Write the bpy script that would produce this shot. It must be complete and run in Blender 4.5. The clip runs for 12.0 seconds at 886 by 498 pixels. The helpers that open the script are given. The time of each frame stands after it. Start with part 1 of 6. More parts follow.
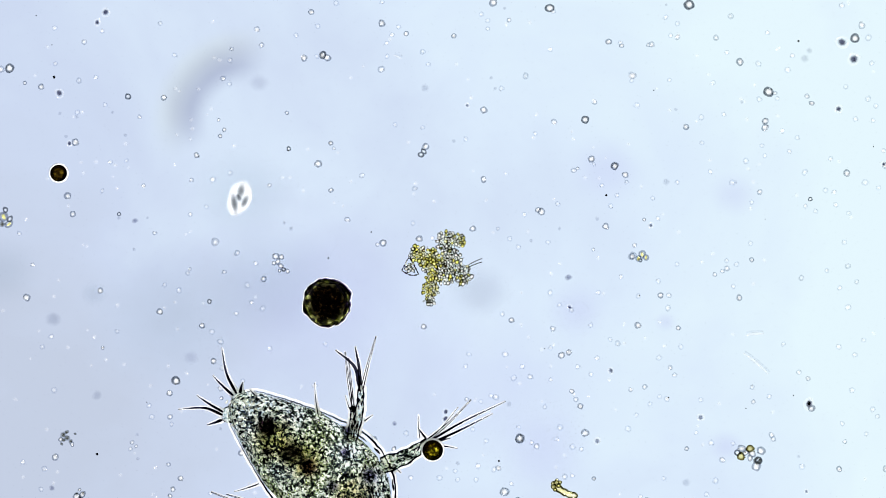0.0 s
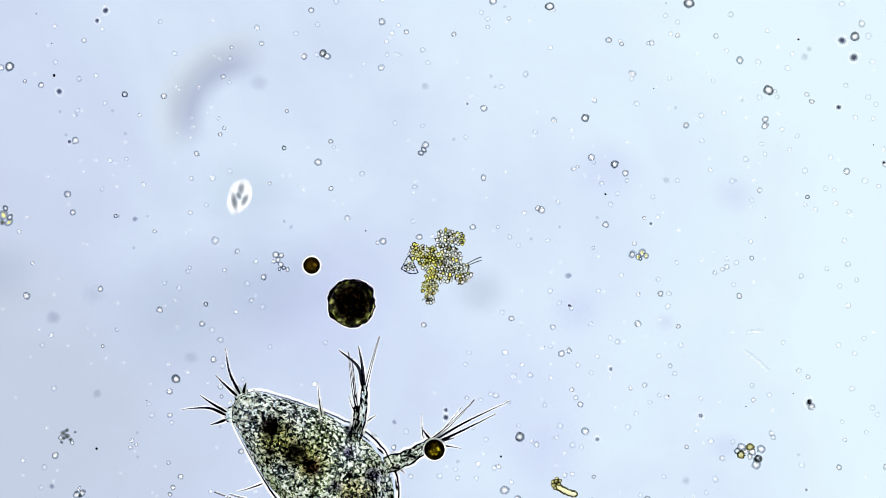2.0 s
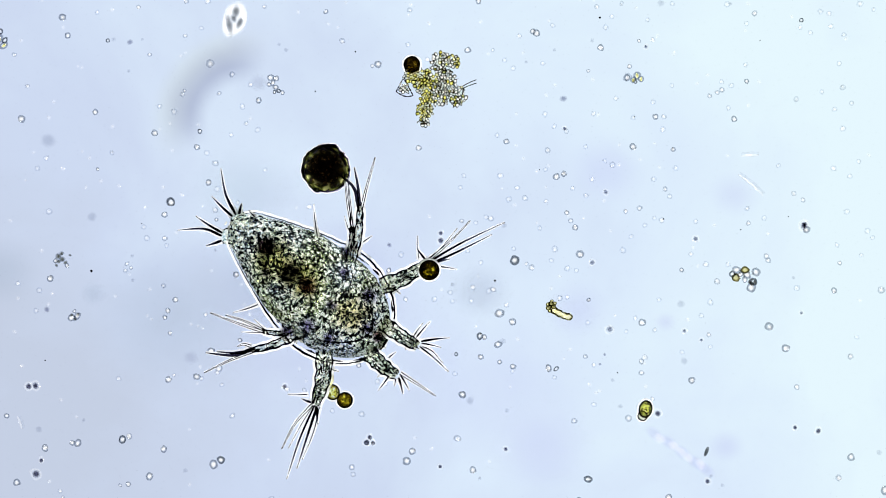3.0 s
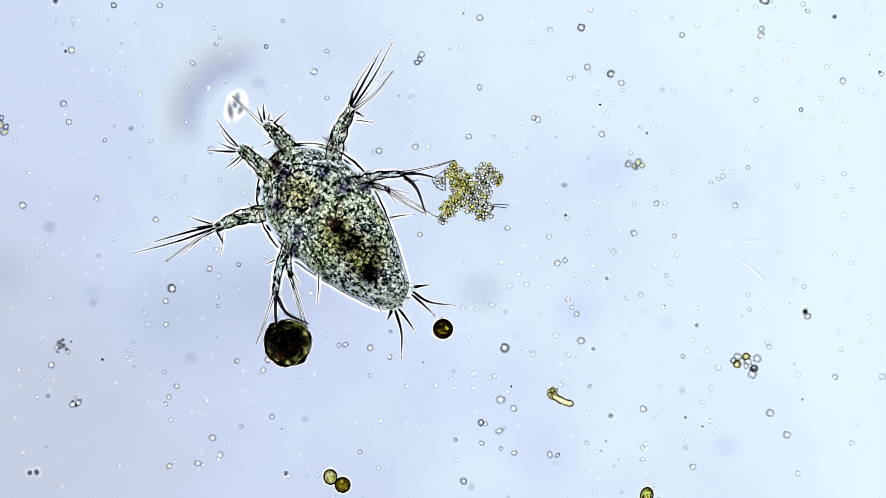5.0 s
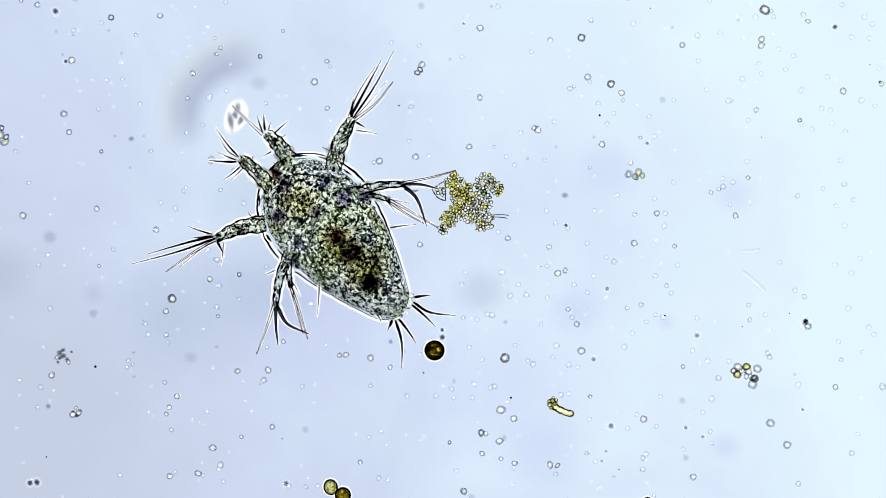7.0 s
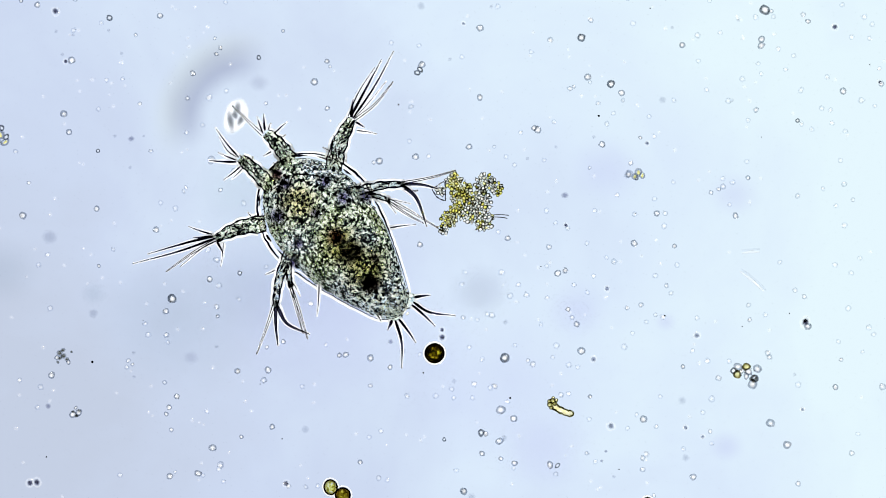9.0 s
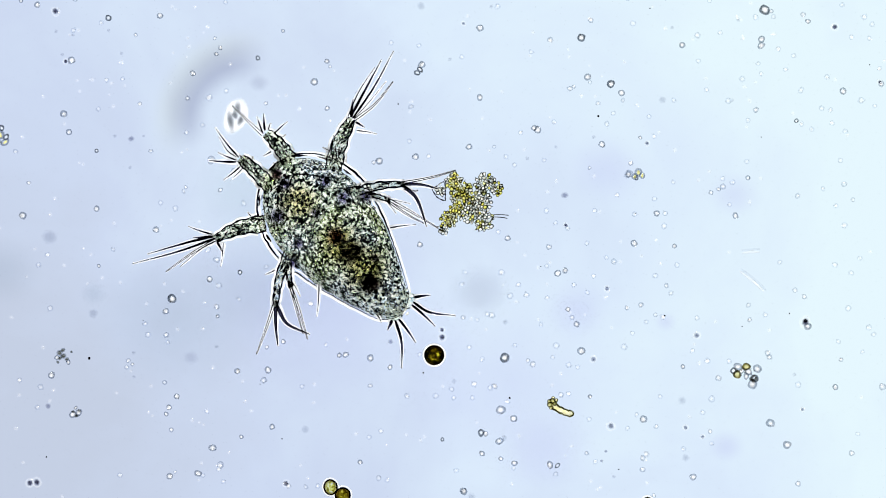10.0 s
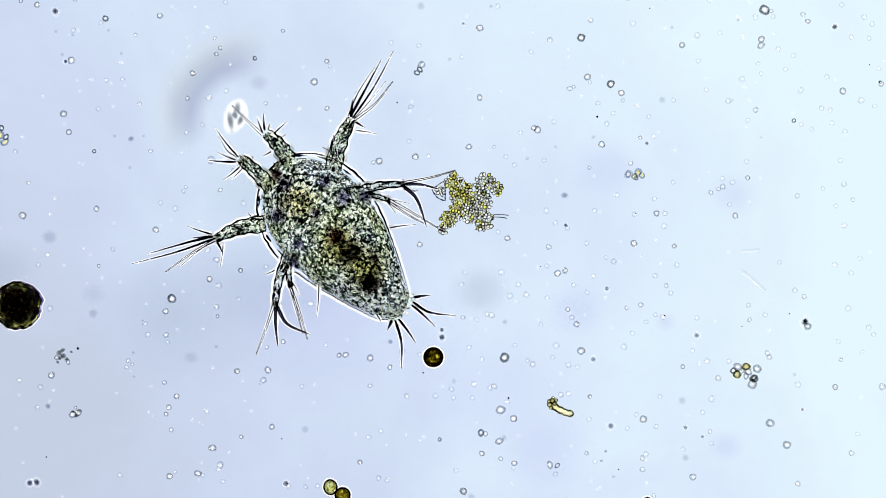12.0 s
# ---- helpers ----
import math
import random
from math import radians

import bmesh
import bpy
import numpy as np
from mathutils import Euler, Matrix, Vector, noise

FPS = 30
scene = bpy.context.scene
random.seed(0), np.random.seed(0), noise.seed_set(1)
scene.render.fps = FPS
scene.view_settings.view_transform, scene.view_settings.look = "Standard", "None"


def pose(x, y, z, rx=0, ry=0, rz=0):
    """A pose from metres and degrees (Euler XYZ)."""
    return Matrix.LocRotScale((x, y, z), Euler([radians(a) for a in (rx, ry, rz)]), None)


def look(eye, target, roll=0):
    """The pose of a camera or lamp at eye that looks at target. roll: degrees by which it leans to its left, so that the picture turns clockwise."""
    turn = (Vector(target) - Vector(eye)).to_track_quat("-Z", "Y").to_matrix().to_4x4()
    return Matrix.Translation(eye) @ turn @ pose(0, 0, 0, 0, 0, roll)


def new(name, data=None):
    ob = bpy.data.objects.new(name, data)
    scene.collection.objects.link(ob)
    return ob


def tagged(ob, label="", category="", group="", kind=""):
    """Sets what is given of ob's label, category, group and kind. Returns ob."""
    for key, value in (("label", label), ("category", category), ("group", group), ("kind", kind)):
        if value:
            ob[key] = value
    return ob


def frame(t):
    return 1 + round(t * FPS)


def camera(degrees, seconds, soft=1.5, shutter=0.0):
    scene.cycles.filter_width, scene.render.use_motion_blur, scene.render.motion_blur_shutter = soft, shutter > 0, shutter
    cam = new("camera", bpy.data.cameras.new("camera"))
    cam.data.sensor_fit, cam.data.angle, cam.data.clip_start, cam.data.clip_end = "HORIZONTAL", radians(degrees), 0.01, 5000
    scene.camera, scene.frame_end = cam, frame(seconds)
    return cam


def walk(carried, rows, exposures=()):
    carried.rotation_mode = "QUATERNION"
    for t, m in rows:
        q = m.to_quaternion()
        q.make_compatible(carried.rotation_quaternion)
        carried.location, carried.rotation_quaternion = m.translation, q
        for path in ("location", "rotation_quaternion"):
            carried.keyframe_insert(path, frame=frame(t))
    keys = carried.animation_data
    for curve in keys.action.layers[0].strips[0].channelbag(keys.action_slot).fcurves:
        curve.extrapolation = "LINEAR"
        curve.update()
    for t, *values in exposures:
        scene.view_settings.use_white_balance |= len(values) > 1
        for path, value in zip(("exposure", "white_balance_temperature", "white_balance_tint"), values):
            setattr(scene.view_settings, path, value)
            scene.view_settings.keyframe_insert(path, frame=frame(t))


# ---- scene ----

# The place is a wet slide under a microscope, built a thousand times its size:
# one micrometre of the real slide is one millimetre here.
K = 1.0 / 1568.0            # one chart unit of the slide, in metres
EYE = 4.757                 # height of the objective over the slide
LAMP_Z = -6.0               # the lamp's glowing field under the stage


def at(u, v, z=0.0):
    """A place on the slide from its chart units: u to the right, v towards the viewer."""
    return Vector(((u - 784.0) * K, (441.0 - v) * K, z))


# ---- camera: it slides over the still slide, always straight down ----
cam = camera(12.0, 12.0, soft=0.85)
# seconds, and how far the slide is shifted in the view
STAGE = [
    (0.0, 7, 145), (1.8, 7, 145), (2.0, 7, 142), (2.1, 6, 128), (2.2, 6, 90),
    (2.3, 5, 60), (2.4, 4, 22), (2.5, 3, -6), (2.6, 2, -31), (2.7, 1, -63),
    (2.8, 0, -99), (2.9, -1, -134), (3.0, -2, -171), (3.1, -4, -210), (3.2, -5, -250),
    (3.5, -6, -318), (4.0, -4, -200), (4.8, -1, -33), (5.0, 0, -18), (5.2, 1, -8), (5.5, 2, 3),
    (6.0, 1, 0.5), (7.0, 0.5, 0), (12.0, 0, 0)]


def view_rows(z):
    return [(t, pose(-dx * K, dy * K, z)) for t, dx, dy in STAGE]


walk(cam, view_rows(EYE))

# ---- light: the microscope's lamp under the slide ----
world = bpy.data.worlds.new("dark_room")
world.use_nodes = True
world.node_tree.nodes["Background"].inputs[0].default_value = (0.9, 0.95, 1.0, 1)
world.node_tree.nodes["Background"].inputs[1].default_value = 0.02
scene.world = world
scene.view_settings.exposure = 0.0
scene.cycles.transparent_max_bounces = 32

sun = new("condenser_light", bpy.data.lights.new("condenser_light", "SUN"))
sun.data.energy, sun.data.angle, sun.data.color = 3.3, radians(12), (1.0, 0.99, 0.96)
sun.matrix_world = look((0, -2.5, -6), (0, 0, 0))


# ---- materials ----
def nodes_of(name):
    m = bpy.data.materials.new(name)
    m.use_nodes = True
    nt = m.node_tree
    nt.nodes.clear()
    out = nt.nodes.new("ShaderNodeOutputMaterial")
    return m, nt, out


def node(nt, kind, **values):
    n = nt.nodes.new(kind)
    for key, value in values.items():
        n.inputs[key].default_value = value
    return n


def ramp(nt, source, *stops):
    r = nt.nodes.new("ShaderNodeValToRGB")
    e = r.color_ramp.elements
    e[0].position, e[0].color = stops[0][0], (*stops[0][1], 1)
    e[1].position, e[1].color = stops[-1][0], (*stops[-1][1], 1)
    for p, c in stops[1:-1]:
        s = e.new(p)
        s.color = (*c, 1)
    nt.links.new(source, r.inputs["Fac"])
    return r.outputs["Color"]


def tissue(name, stops, clear, scale, distortion=1.2, detail=2.0, lit=(0.9, 0.9, 0.86), rough=0.5, coarse=None):
    """Stained, see-through tissue: light passes it, coloured by its grain, and part of it is scattered upwards."""
    m, nt, out = nodes_of(name)
    co = nt.nodes.new("ShaderNodeTexCoord").outputs["Object"]
    n = node(nt, "ShaderNodeTexNoise", Scale=scale, Detail=detail, Distortion=distortion, Roughness=rough)
    nt.links.new(co, n.inputs["Vector"])
    colour = ramp(nt, n.outputs["Fac"], *stops)
    if coarse:
        n2 = node(nt, "ShaderNodeTexNoise", Scale=coarse[0], Detail=3.0)
        nt.links.new(co, n2.inputs["Vector"])
        tint = ramp(nt, n2.outputs["Fac"], (0.38, coarse[1]), (0.62, coarse[2]))
        mul = nt.nodes.new("ShaderNodeMixRGB")
        mul.blend_type, mul.inputs[0].default_value = "MULTIPLY", 1.0
        nt.links.new(colour, mul.inputs[1])
        nt.links.new(tint, mul.inputs[2])
        colour = mul.outputs[0]
    tr = nt.nodes.new("ShaderNodeBsdfTransparent")
    sc = nt.nodes.new("ShaderNodeBsdfTranslucent")
    tone = nt.nodes.new("ShaderNodeMixRGB")
    tone.blend_type, tone.inputs[0].default_value, tone.inputs[2].default_value = "MULTIPLY", 1.0, (*lit, 1)
    nt.links.new(colour, tone.inputs[1])
    nt.links.new(tone.outputs[0], sc.inputs["Color"])
    nt.links.new(colour, tr.inputs["Color"])
    mix = nt.nodes.new("ShaderNodeMixShader")
    mix.inputs[0].default_value = 1.0 - clear
    nt.links.new(tr.outputs[0], mix.inputs[1])
    nt.links.new(sc.outputs[0], mix.inputs[2])
    nt.links.new(mix.outputs[0], out.inputs["Surface"])
    return m


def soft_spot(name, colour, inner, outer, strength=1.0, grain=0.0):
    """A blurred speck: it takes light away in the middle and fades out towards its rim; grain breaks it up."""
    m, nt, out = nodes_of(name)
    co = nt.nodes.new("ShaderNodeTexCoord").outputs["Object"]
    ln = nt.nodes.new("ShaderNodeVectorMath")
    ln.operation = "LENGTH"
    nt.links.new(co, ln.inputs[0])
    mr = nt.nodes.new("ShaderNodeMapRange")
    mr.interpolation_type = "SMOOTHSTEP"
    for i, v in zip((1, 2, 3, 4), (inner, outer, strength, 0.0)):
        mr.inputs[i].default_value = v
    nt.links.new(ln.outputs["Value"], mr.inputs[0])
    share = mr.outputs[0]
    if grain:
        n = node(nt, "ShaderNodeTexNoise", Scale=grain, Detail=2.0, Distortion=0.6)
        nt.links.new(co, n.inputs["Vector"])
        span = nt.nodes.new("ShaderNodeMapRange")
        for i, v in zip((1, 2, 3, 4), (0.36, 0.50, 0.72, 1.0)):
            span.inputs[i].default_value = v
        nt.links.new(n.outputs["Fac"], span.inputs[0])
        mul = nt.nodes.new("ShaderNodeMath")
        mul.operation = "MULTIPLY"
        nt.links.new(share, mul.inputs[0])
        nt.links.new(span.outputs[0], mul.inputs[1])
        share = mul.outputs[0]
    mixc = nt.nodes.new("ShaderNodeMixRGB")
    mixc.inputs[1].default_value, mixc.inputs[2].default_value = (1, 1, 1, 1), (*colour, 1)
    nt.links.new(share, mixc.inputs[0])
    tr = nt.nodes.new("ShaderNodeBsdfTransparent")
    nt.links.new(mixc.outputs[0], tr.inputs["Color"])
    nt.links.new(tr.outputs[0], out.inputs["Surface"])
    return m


def radius_of(nt, wobble=0.0):
    """How far a point lies from its object's upright axis; wobble dents it, each object its own way."""
    co = nt.nodes.new("ShaderNodeTexCoord").outputs["Object"]
    flat = nt.nodes.new("ShaderNodeVectorMath")
    flat.operation, flat.inputs[1].default_value = "MULTIPLY", (1, 1, 0)
    nt.links.new(co, flat.inputs[0])
    ln = nt.nodes.new("ShaderNodeVectorMath")
    ln.operation = "LENGTH"
    nt.links.new(flat.outputs[0], ln.inputs[0])
    if not wobble:
        return ln.outputs["Value"]
    who = nt.nodes.new("ShaderNodeObjectInfo")
    far = nt.nodes.new("ShaderNodeVectorMath")
    far.operation, far.inputs[1].default_value = "MULTIPLY_ADD", (90, 70, 50)
    nt.links.new(who.outputs["Random"], far.inputs[0])
    nt.links.new(flat.outputs[0], far.inputs[2])
    dent = node(nt, "ShaderNodeTexNoise", Scale=0.9, Detail=0.0)
    nt.links.new(far.outputs[0], dent.inputs["Vector"])
    span = nt.nodes.new("ShaderNodeMapRange")
    for i, v in zip((1, 2, 3, 4), (0.25, 0.75, -wobble, wobble)):
        span.inputs[i].default_value = v
    nt.links.new(dent.outputs["Fac"], span.inputs[0])
    both = nt.nodes.new("ShaderNodeMath")
    nt.links.new(ln.outputs["Value"], both.inputs[0])
    nt.links.new(span.outputs[0], both.inputs[1])
    return both.outputs[0]


def soft_wall(name, *stops, wobble=0.12):
    """A cell wall that lets less light through; its dark ring, softening inwards and outwards, is painted by radius for
    light bent away.
    """
    m, nt, out = nodes_of(name)
    c = ramp(nt, radius_of(nt, wobble), *stops)
    c.node.color_ramp.interpolation = "EASE"
    tr = nt.nodes.new("ShaderNodeBsdfTransparent")
    nt.links.new(c, tr.inputs["Color"])
    nt.links.new(tr.outputs[0], out.inputs["Surface"])
    return m


def soft_glow(name, *stops, tint=(0.97, 0.98, 1.0)):
    """Clear film that scatters the lamp's light upwards, thinning out with the radius: painted bright middles and
    halos.
    """
    m, nt, out = nodes_of(name)
    c = ramp(nt, radius_of(nt, 0.15), *[(p, (k, k, k)) for p, k in stops])
    c.node.color_ramp.interpolation = "EASE"
    tr = nt.nodes.new("ShaderNodeBsdfTransparent")
    sc = node(nt, "ShaderNodeBsdfTranslucent", Color=(*tint, 1))
    mix = nt.nodes.new("ShaderNodeMixShader")
    nt.links.new(c, mix.inputs[0])
    nt.links.new(tr.outputs[0], mix.inputs[1])
    nt.links.new(sc.outputs[0], mix.inputs[2])
    nt.links.new(mix.outputs[0], out.inputs["Surface"])
    return m


def granular(name, scale, bands, tints, clear, mess=0.012):
    """Tissue packed with round grains: bright grains, dark gaps, and slow changes of tint."""
    m, nt, out = nodes_of(name)
    co = nt.nodes.new("ShaderNodeTexCoord").outputs["Object"]
    wob = node(nt, "ShaderNodeTexNoise", Scale=scale * 0.45, Detail=2.0)
    nt.links.new(co, wob.inputs["Vector"])
    add = nt.nodes.new("ShaderNodeVectorMath")
    add.operation, add.inputs[1].default_value = "MULTIPLY_ADD", (mess, mess, mess)
    nt.links.new(wob.outputs["Color"], add.inputs[0])
    nt.links.new(co, add.inputs[2])
    vor = node(nt, "ShaderNodeTexVoronoi", Scale=scale)
    nt.links.new(add.outputs[0], vor.inputs["Vector"])
    fine = node(nt, "ShaderNodeTexNoise", Scale=scale * 0.8, Detail=1.0, Distortion=1.0)
    nt.links.new(co, fine.inputs["Vector"])
    sub = nt.nodes.new("ShaderNodeMath")
    sub.operation, sub.inputs[1].default_value = "MULTIPLY_ADD", 0.6
    nt.links.new(vor.outputs["Distance"], sub.inputs[0])
    nt.links.new(fine.outputs["Fac"], sub.inputs[2])
    colour = ramp(nt, sub.outputs[0], *bands)
    slow = node(nt, "ShaderNodeTexNoise", Scale=15.0, Detail=3.0)
    nt.links.new(co, slow.inputs["Vector"])
    tint = ramp(nt, slow.outputs["Fac"], *tints)
    mul = nt.nodes.new("ShaderNodeMixRGB")
    mul.blend_type, mul.inputs[0].default_value = "MULTIPLY", 1.0
    nt.links.new(colour, mul.inputs[1])
    nt.links.new(tint, mul.inputs[2])
    tr = nt.nodes.new("ShaderNodeBsdfTransparent")
    sc = nt.nodes.new("ShaderNodeBsdfTranslucent")
    nt.links.new(mul.outputs[0], tr.inputs["Color"])
    nt.links.new(mul.outputs[0], sc.inputs["Color"])
    mix = nt.nodes.new("ShaderNodeMixShader")
    mix.inputs[0].default_value = 1.0 - clear
    nt.links.new(tr.outputs[0], mix.inputs[1])
    nt.links.new(sc.outputs[0], mix.inputs[2])
    nt.links.new(mix.outputs[0], out.inputs["Surface"])
    return m


def grained(name, scale, bands, tints, milk, tint_scale=17.0):
    """Tissue of crooked dark gaps between clear and whitish grains, tinted in patches."""
    m, nt, out = nodes_of(name)
    co = nt.nodes.new("ShaderNodeTexCoord").outputs["Object"]
    n = node(nt, "ShaderNodeTexNoise", Scale=scale, Detail=1.2, Roughness=0.5, Distortion=0.7)
    nt.links.new(co, n.inputs["Vector"])
    slow = node(nt, "ShaderNodeTexNoise", Scale=85.0, Detail=2.0)
    nt.links.new(co, slow.inputs["Vector"])
    dense = nt.nodes.new("ShaderNodeMapRange")
    for i, v in zip((1, 2, 3, 4), (0.35, 0.65, -0.05, 0.05)):
        dense.inputs[i].default_value = v
    nt.links.new(slow.outputs["Fac"], dense.inputs[0])
    thick = nt.nodes.new("ShaderNodeMath")
    nt.links.new(n.outputs["Fac"], thick.inputs[0])
    nt.links.new(dense.outputs[0], thick.inputs[1])
    colour = ramp(nt, thick.outputs[0], *bands)
    wide = node(nt, "ShaderNodeTexNoise", Scale=tint_scale, Detail=3.0)
    nt.links.new(co, wide.inputs["Vector"])
    tint = ramp(nt, wide.outputs["Fac"], *tints)
    mul = nt.nodes.new("ShaderNodeMixRGB")
    mul.blend_type, mul.inputs[0].default_value = "MULTIPLY", 1.0
    nt.links.new(colour, mul.inputs[1])
    nt.links.new(tint, mul.inputs[2])
    tr = nt.nodes.new("ShaderNodeBsdfTransparent")
    sc = node(nt, "ShaderNodeBsdfTranslucent", Color=(0.97, 1.0, 0.95, 1))
    nt.links.new(mul.outputs[0], tr.inputs["Color"])
    milky = nt.nodes.new("ShaderNodeMapRange")
    for i, v in zip((1, 2, 3, 4), (0.555, 0.64, 0.0, milk)):
        milky.inputs[i].default_value = v
    nt.links.new(thick.outputs[0], milky.inputs[0])
    mix = nt.nodes.new("ShaderNodeMixShader")
    nt.links.new(milky.outputs[0], mix.inputs[0])
    nt.links.new(tr.outputs[0], mix.inputs[1])
    nt.links.new(sc.outputs[0], mix.inputs[2])
    nt.links.new(mix.outputs[0], out.inputs["Surface"])
    return m


def sickle(name, colour, warm):
    """A curved fibre far out of focus on the lamp's glass: a soft band along part of a circle."""
    m, nt, out = nodes_of(name)
    co = nt.nodes.new("ShaderNodeTexCoord").outputs["Object"]
    r = radius_of(nt)
    band = ramp(nt, r, (0.34, (0, 0, 0)), (0.60, (1, 1, 1)), (0.68, (1, 1, 1)), (0.98, (0, 0, 0)))
    band.node.color_ramp.interpolation = "EASE"
    nv = nt.nodes.new("ShaderNodeVectorMath")
    nv.operation = "NORMALIZE"
    nt.links.new(co, nv.inputs[0])
    dot = nt.nodes.new("ShaderNodeVectorMath")
    dot.operation, dot.inputs[1].default_value = "DOT_PRODUCT", (-0.76, 0.65, 0)
    nt.links.new(nv.outputs[0], dot.inputs[0])
    arc = ramp(nt, dot.outputs["Value"], (0.30, (0, 0, 0)), (0.92, (1, 1, 1)))
    arc.node.color_ramp.interpolation = "EASE"
    both = nt.nodes.new("ShaderNodeMixRGB")
    both.blend_type, both.inputs[0].default_value = "MULTIPLY", 1.0
    nt.links.new(band, both.inputs[1])
    nt.links.new(arc, both.inputs[2])
    tone = ramp(nt, r, (0.55, colour), (0.85, warm))
    mixc = nt.nodes.new("ShaderNodeMixRGB")
    mixc.inputs[1].default_value = (1, 1, 1, 1)
    nt.links.new(both.outputs[0], mixc.inputs[0])
    nt.links.new(tone, mixc.inputs[2])
    tr = nt.nodes.new("ShaderNodeBsdfTransparent")
    nt.links.new(mixc.outputs[0], tr.inputs["Color"])
    nt.links.new(tr.outputs[0], out.inputs["Surface"])
    return m


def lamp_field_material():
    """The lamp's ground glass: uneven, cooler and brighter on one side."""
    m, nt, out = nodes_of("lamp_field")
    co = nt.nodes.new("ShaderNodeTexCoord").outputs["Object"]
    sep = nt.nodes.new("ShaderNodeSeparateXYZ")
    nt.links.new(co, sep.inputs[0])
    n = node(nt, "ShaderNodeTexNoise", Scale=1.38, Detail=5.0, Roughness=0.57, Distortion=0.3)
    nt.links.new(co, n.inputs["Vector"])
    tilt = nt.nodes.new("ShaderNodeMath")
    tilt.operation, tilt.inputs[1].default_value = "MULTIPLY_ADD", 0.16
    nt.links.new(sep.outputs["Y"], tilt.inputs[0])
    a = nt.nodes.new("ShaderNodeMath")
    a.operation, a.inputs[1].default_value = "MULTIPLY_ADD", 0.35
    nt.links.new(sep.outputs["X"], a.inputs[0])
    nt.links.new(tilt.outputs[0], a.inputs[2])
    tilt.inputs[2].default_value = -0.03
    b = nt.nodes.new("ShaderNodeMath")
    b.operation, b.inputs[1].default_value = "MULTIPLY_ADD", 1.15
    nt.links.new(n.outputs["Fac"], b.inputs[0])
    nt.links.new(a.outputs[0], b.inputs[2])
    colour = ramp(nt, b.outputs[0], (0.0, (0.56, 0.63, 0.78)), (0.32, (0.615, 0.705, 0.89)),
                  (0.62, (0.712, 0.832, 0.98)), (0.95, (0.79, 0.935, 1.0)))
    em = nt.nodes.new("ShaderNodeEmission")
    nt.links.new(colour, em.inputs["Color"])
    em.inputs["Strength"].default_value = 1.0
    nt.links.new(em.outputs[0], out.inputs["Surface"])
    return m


def slide_glass():
    m, nt, out = nodes_of("slide_glass")
    g = node(nt, "ShaderNodeBsdfGlass", Roughness=0.0, IOR=1.03)
    nt.links.new(g.outputs[0], out.inputs["Surface"])
    return m


def droplet(name, colour, ior, uneven=0.0):
    """Clear refracting plasma: its edges bend the lamp's light out of the way and look dark."""
    m, nt, out = nodes_of(name)
    g = node(nt, "ShaderNodeBsdfRefraction", Roughness=0.0, IOR=ior)
    if uneven:
        geo = nt.nodes.new("ShaderNodeNewGeometry")
        tones = ramp(nt, geo.outputs["Random Per Island"], (0.0, tuple(c * (1 - uneven) for c in colour)), (0.55, colour), (1.0, (1, 1, 1)))
        nt.links.new(tones, g.inputs["Color"])
    else:
        g.inputs["Color"].default_value = (*colour, 1)
    nt.links.new(g.outputs[0], out.inputs["Surface"])
    return m


def colony_tissue():
    """Dense green cells: nearly black where the ball is thick, green and yellow patches near its rim."""
    m, nt, out = nodes_of("dark_green_colony")
    co = nt.nodes.new("ShaderNodeTexCoord").outputs["Object"]
    n = node(nt, "ShaderNodeTexNoise", Scale=240.0, Detail=2.0, Distortion=0.3)
    nt.links.new(co, n.inputs["Vector"])
    inner = ramp(nt, n.outputs["Fac"], (0.46, (0.002, 0.002, 0.002)), (0.57, (0.010, 0.007, 0.005)), (0.66, (0.13, 0.08, 0.03)), (0.76, (0.6, 0.5, 0.3)))
    wide = node(nt, "ShaderNodeTexNoise", Scale=105.0, Detail=3.0, Distortion=0.3)
    nt.links.new(co, wide.inputs["Vector"])
    outer = ramp(nt, wide.outputs["Fac"], (0.40, (0.012, 0.010, 0.04)), (0.48, (0.03, 0.035, 0.012)), (0.53, (0.18, 0.20, 0.04)), (0.61, (0.92, 0.92, 0.50)))
    rim = ramp(nt, radius_of(nt), (0.64 * 43 * K, (0, 0, 0)), (0.94 * 43 * K, (1, 1, 1)))
    mixc = nt.nodes.new("ShaderNodeMixRGB")
    nt.links.new(rim, mixc.inputs[0])
    nt.links.new(inner, mixc.inputs[1])
    nt.links.new(outer, mixc.inputs[2])
    root = nt.nodes.new("ShaderNodeGamma")         # light passes both walls of the ball
    root.inputs["Gamma"].default_value = 0.8
    nt.links.new(mixc.outputs[0], root.inputs["Color"])
    tr = nt.nodes.new("ShaderNodeBsdfTransparent")
    nt.links.new(root.outputs[0], tr.inputs["Color"])
    nt.links.new(tr.outputs[0], out.inputs["Surface"])
    return m


FIELD = lamp_field_material()
GLASS = slide_glass()
# white film for bright halos of light round things, and for the shield's margin
HALO_AND_MARGIN = tissue("halo_and_margin_film", ((0.3, (0.95, 0.96, 0.97)), (0.7, (1, 1, 1))), 0.25, 300, lit=(0.98, 0.99, 1.0))
CUTICLE = tissue("dark_cuticle", ((0.3, (0.006, 0.006, 0.02)), (0.7, (0.04, 0.04, 0.10))), 0.8, 200)
SHAFT = tissue("grey_cuticle", ((0.3, (0.10, 0.10, 0.16)), (0.7, (0.20, 0.20, 0.27))), 0.9, 200)
TIP = tissue("pale_cuticle", ((0.3, (0.20, 0.21, 0.27)), (0.7, (0.36, 0.37, 0.42))), 0.92, 200)
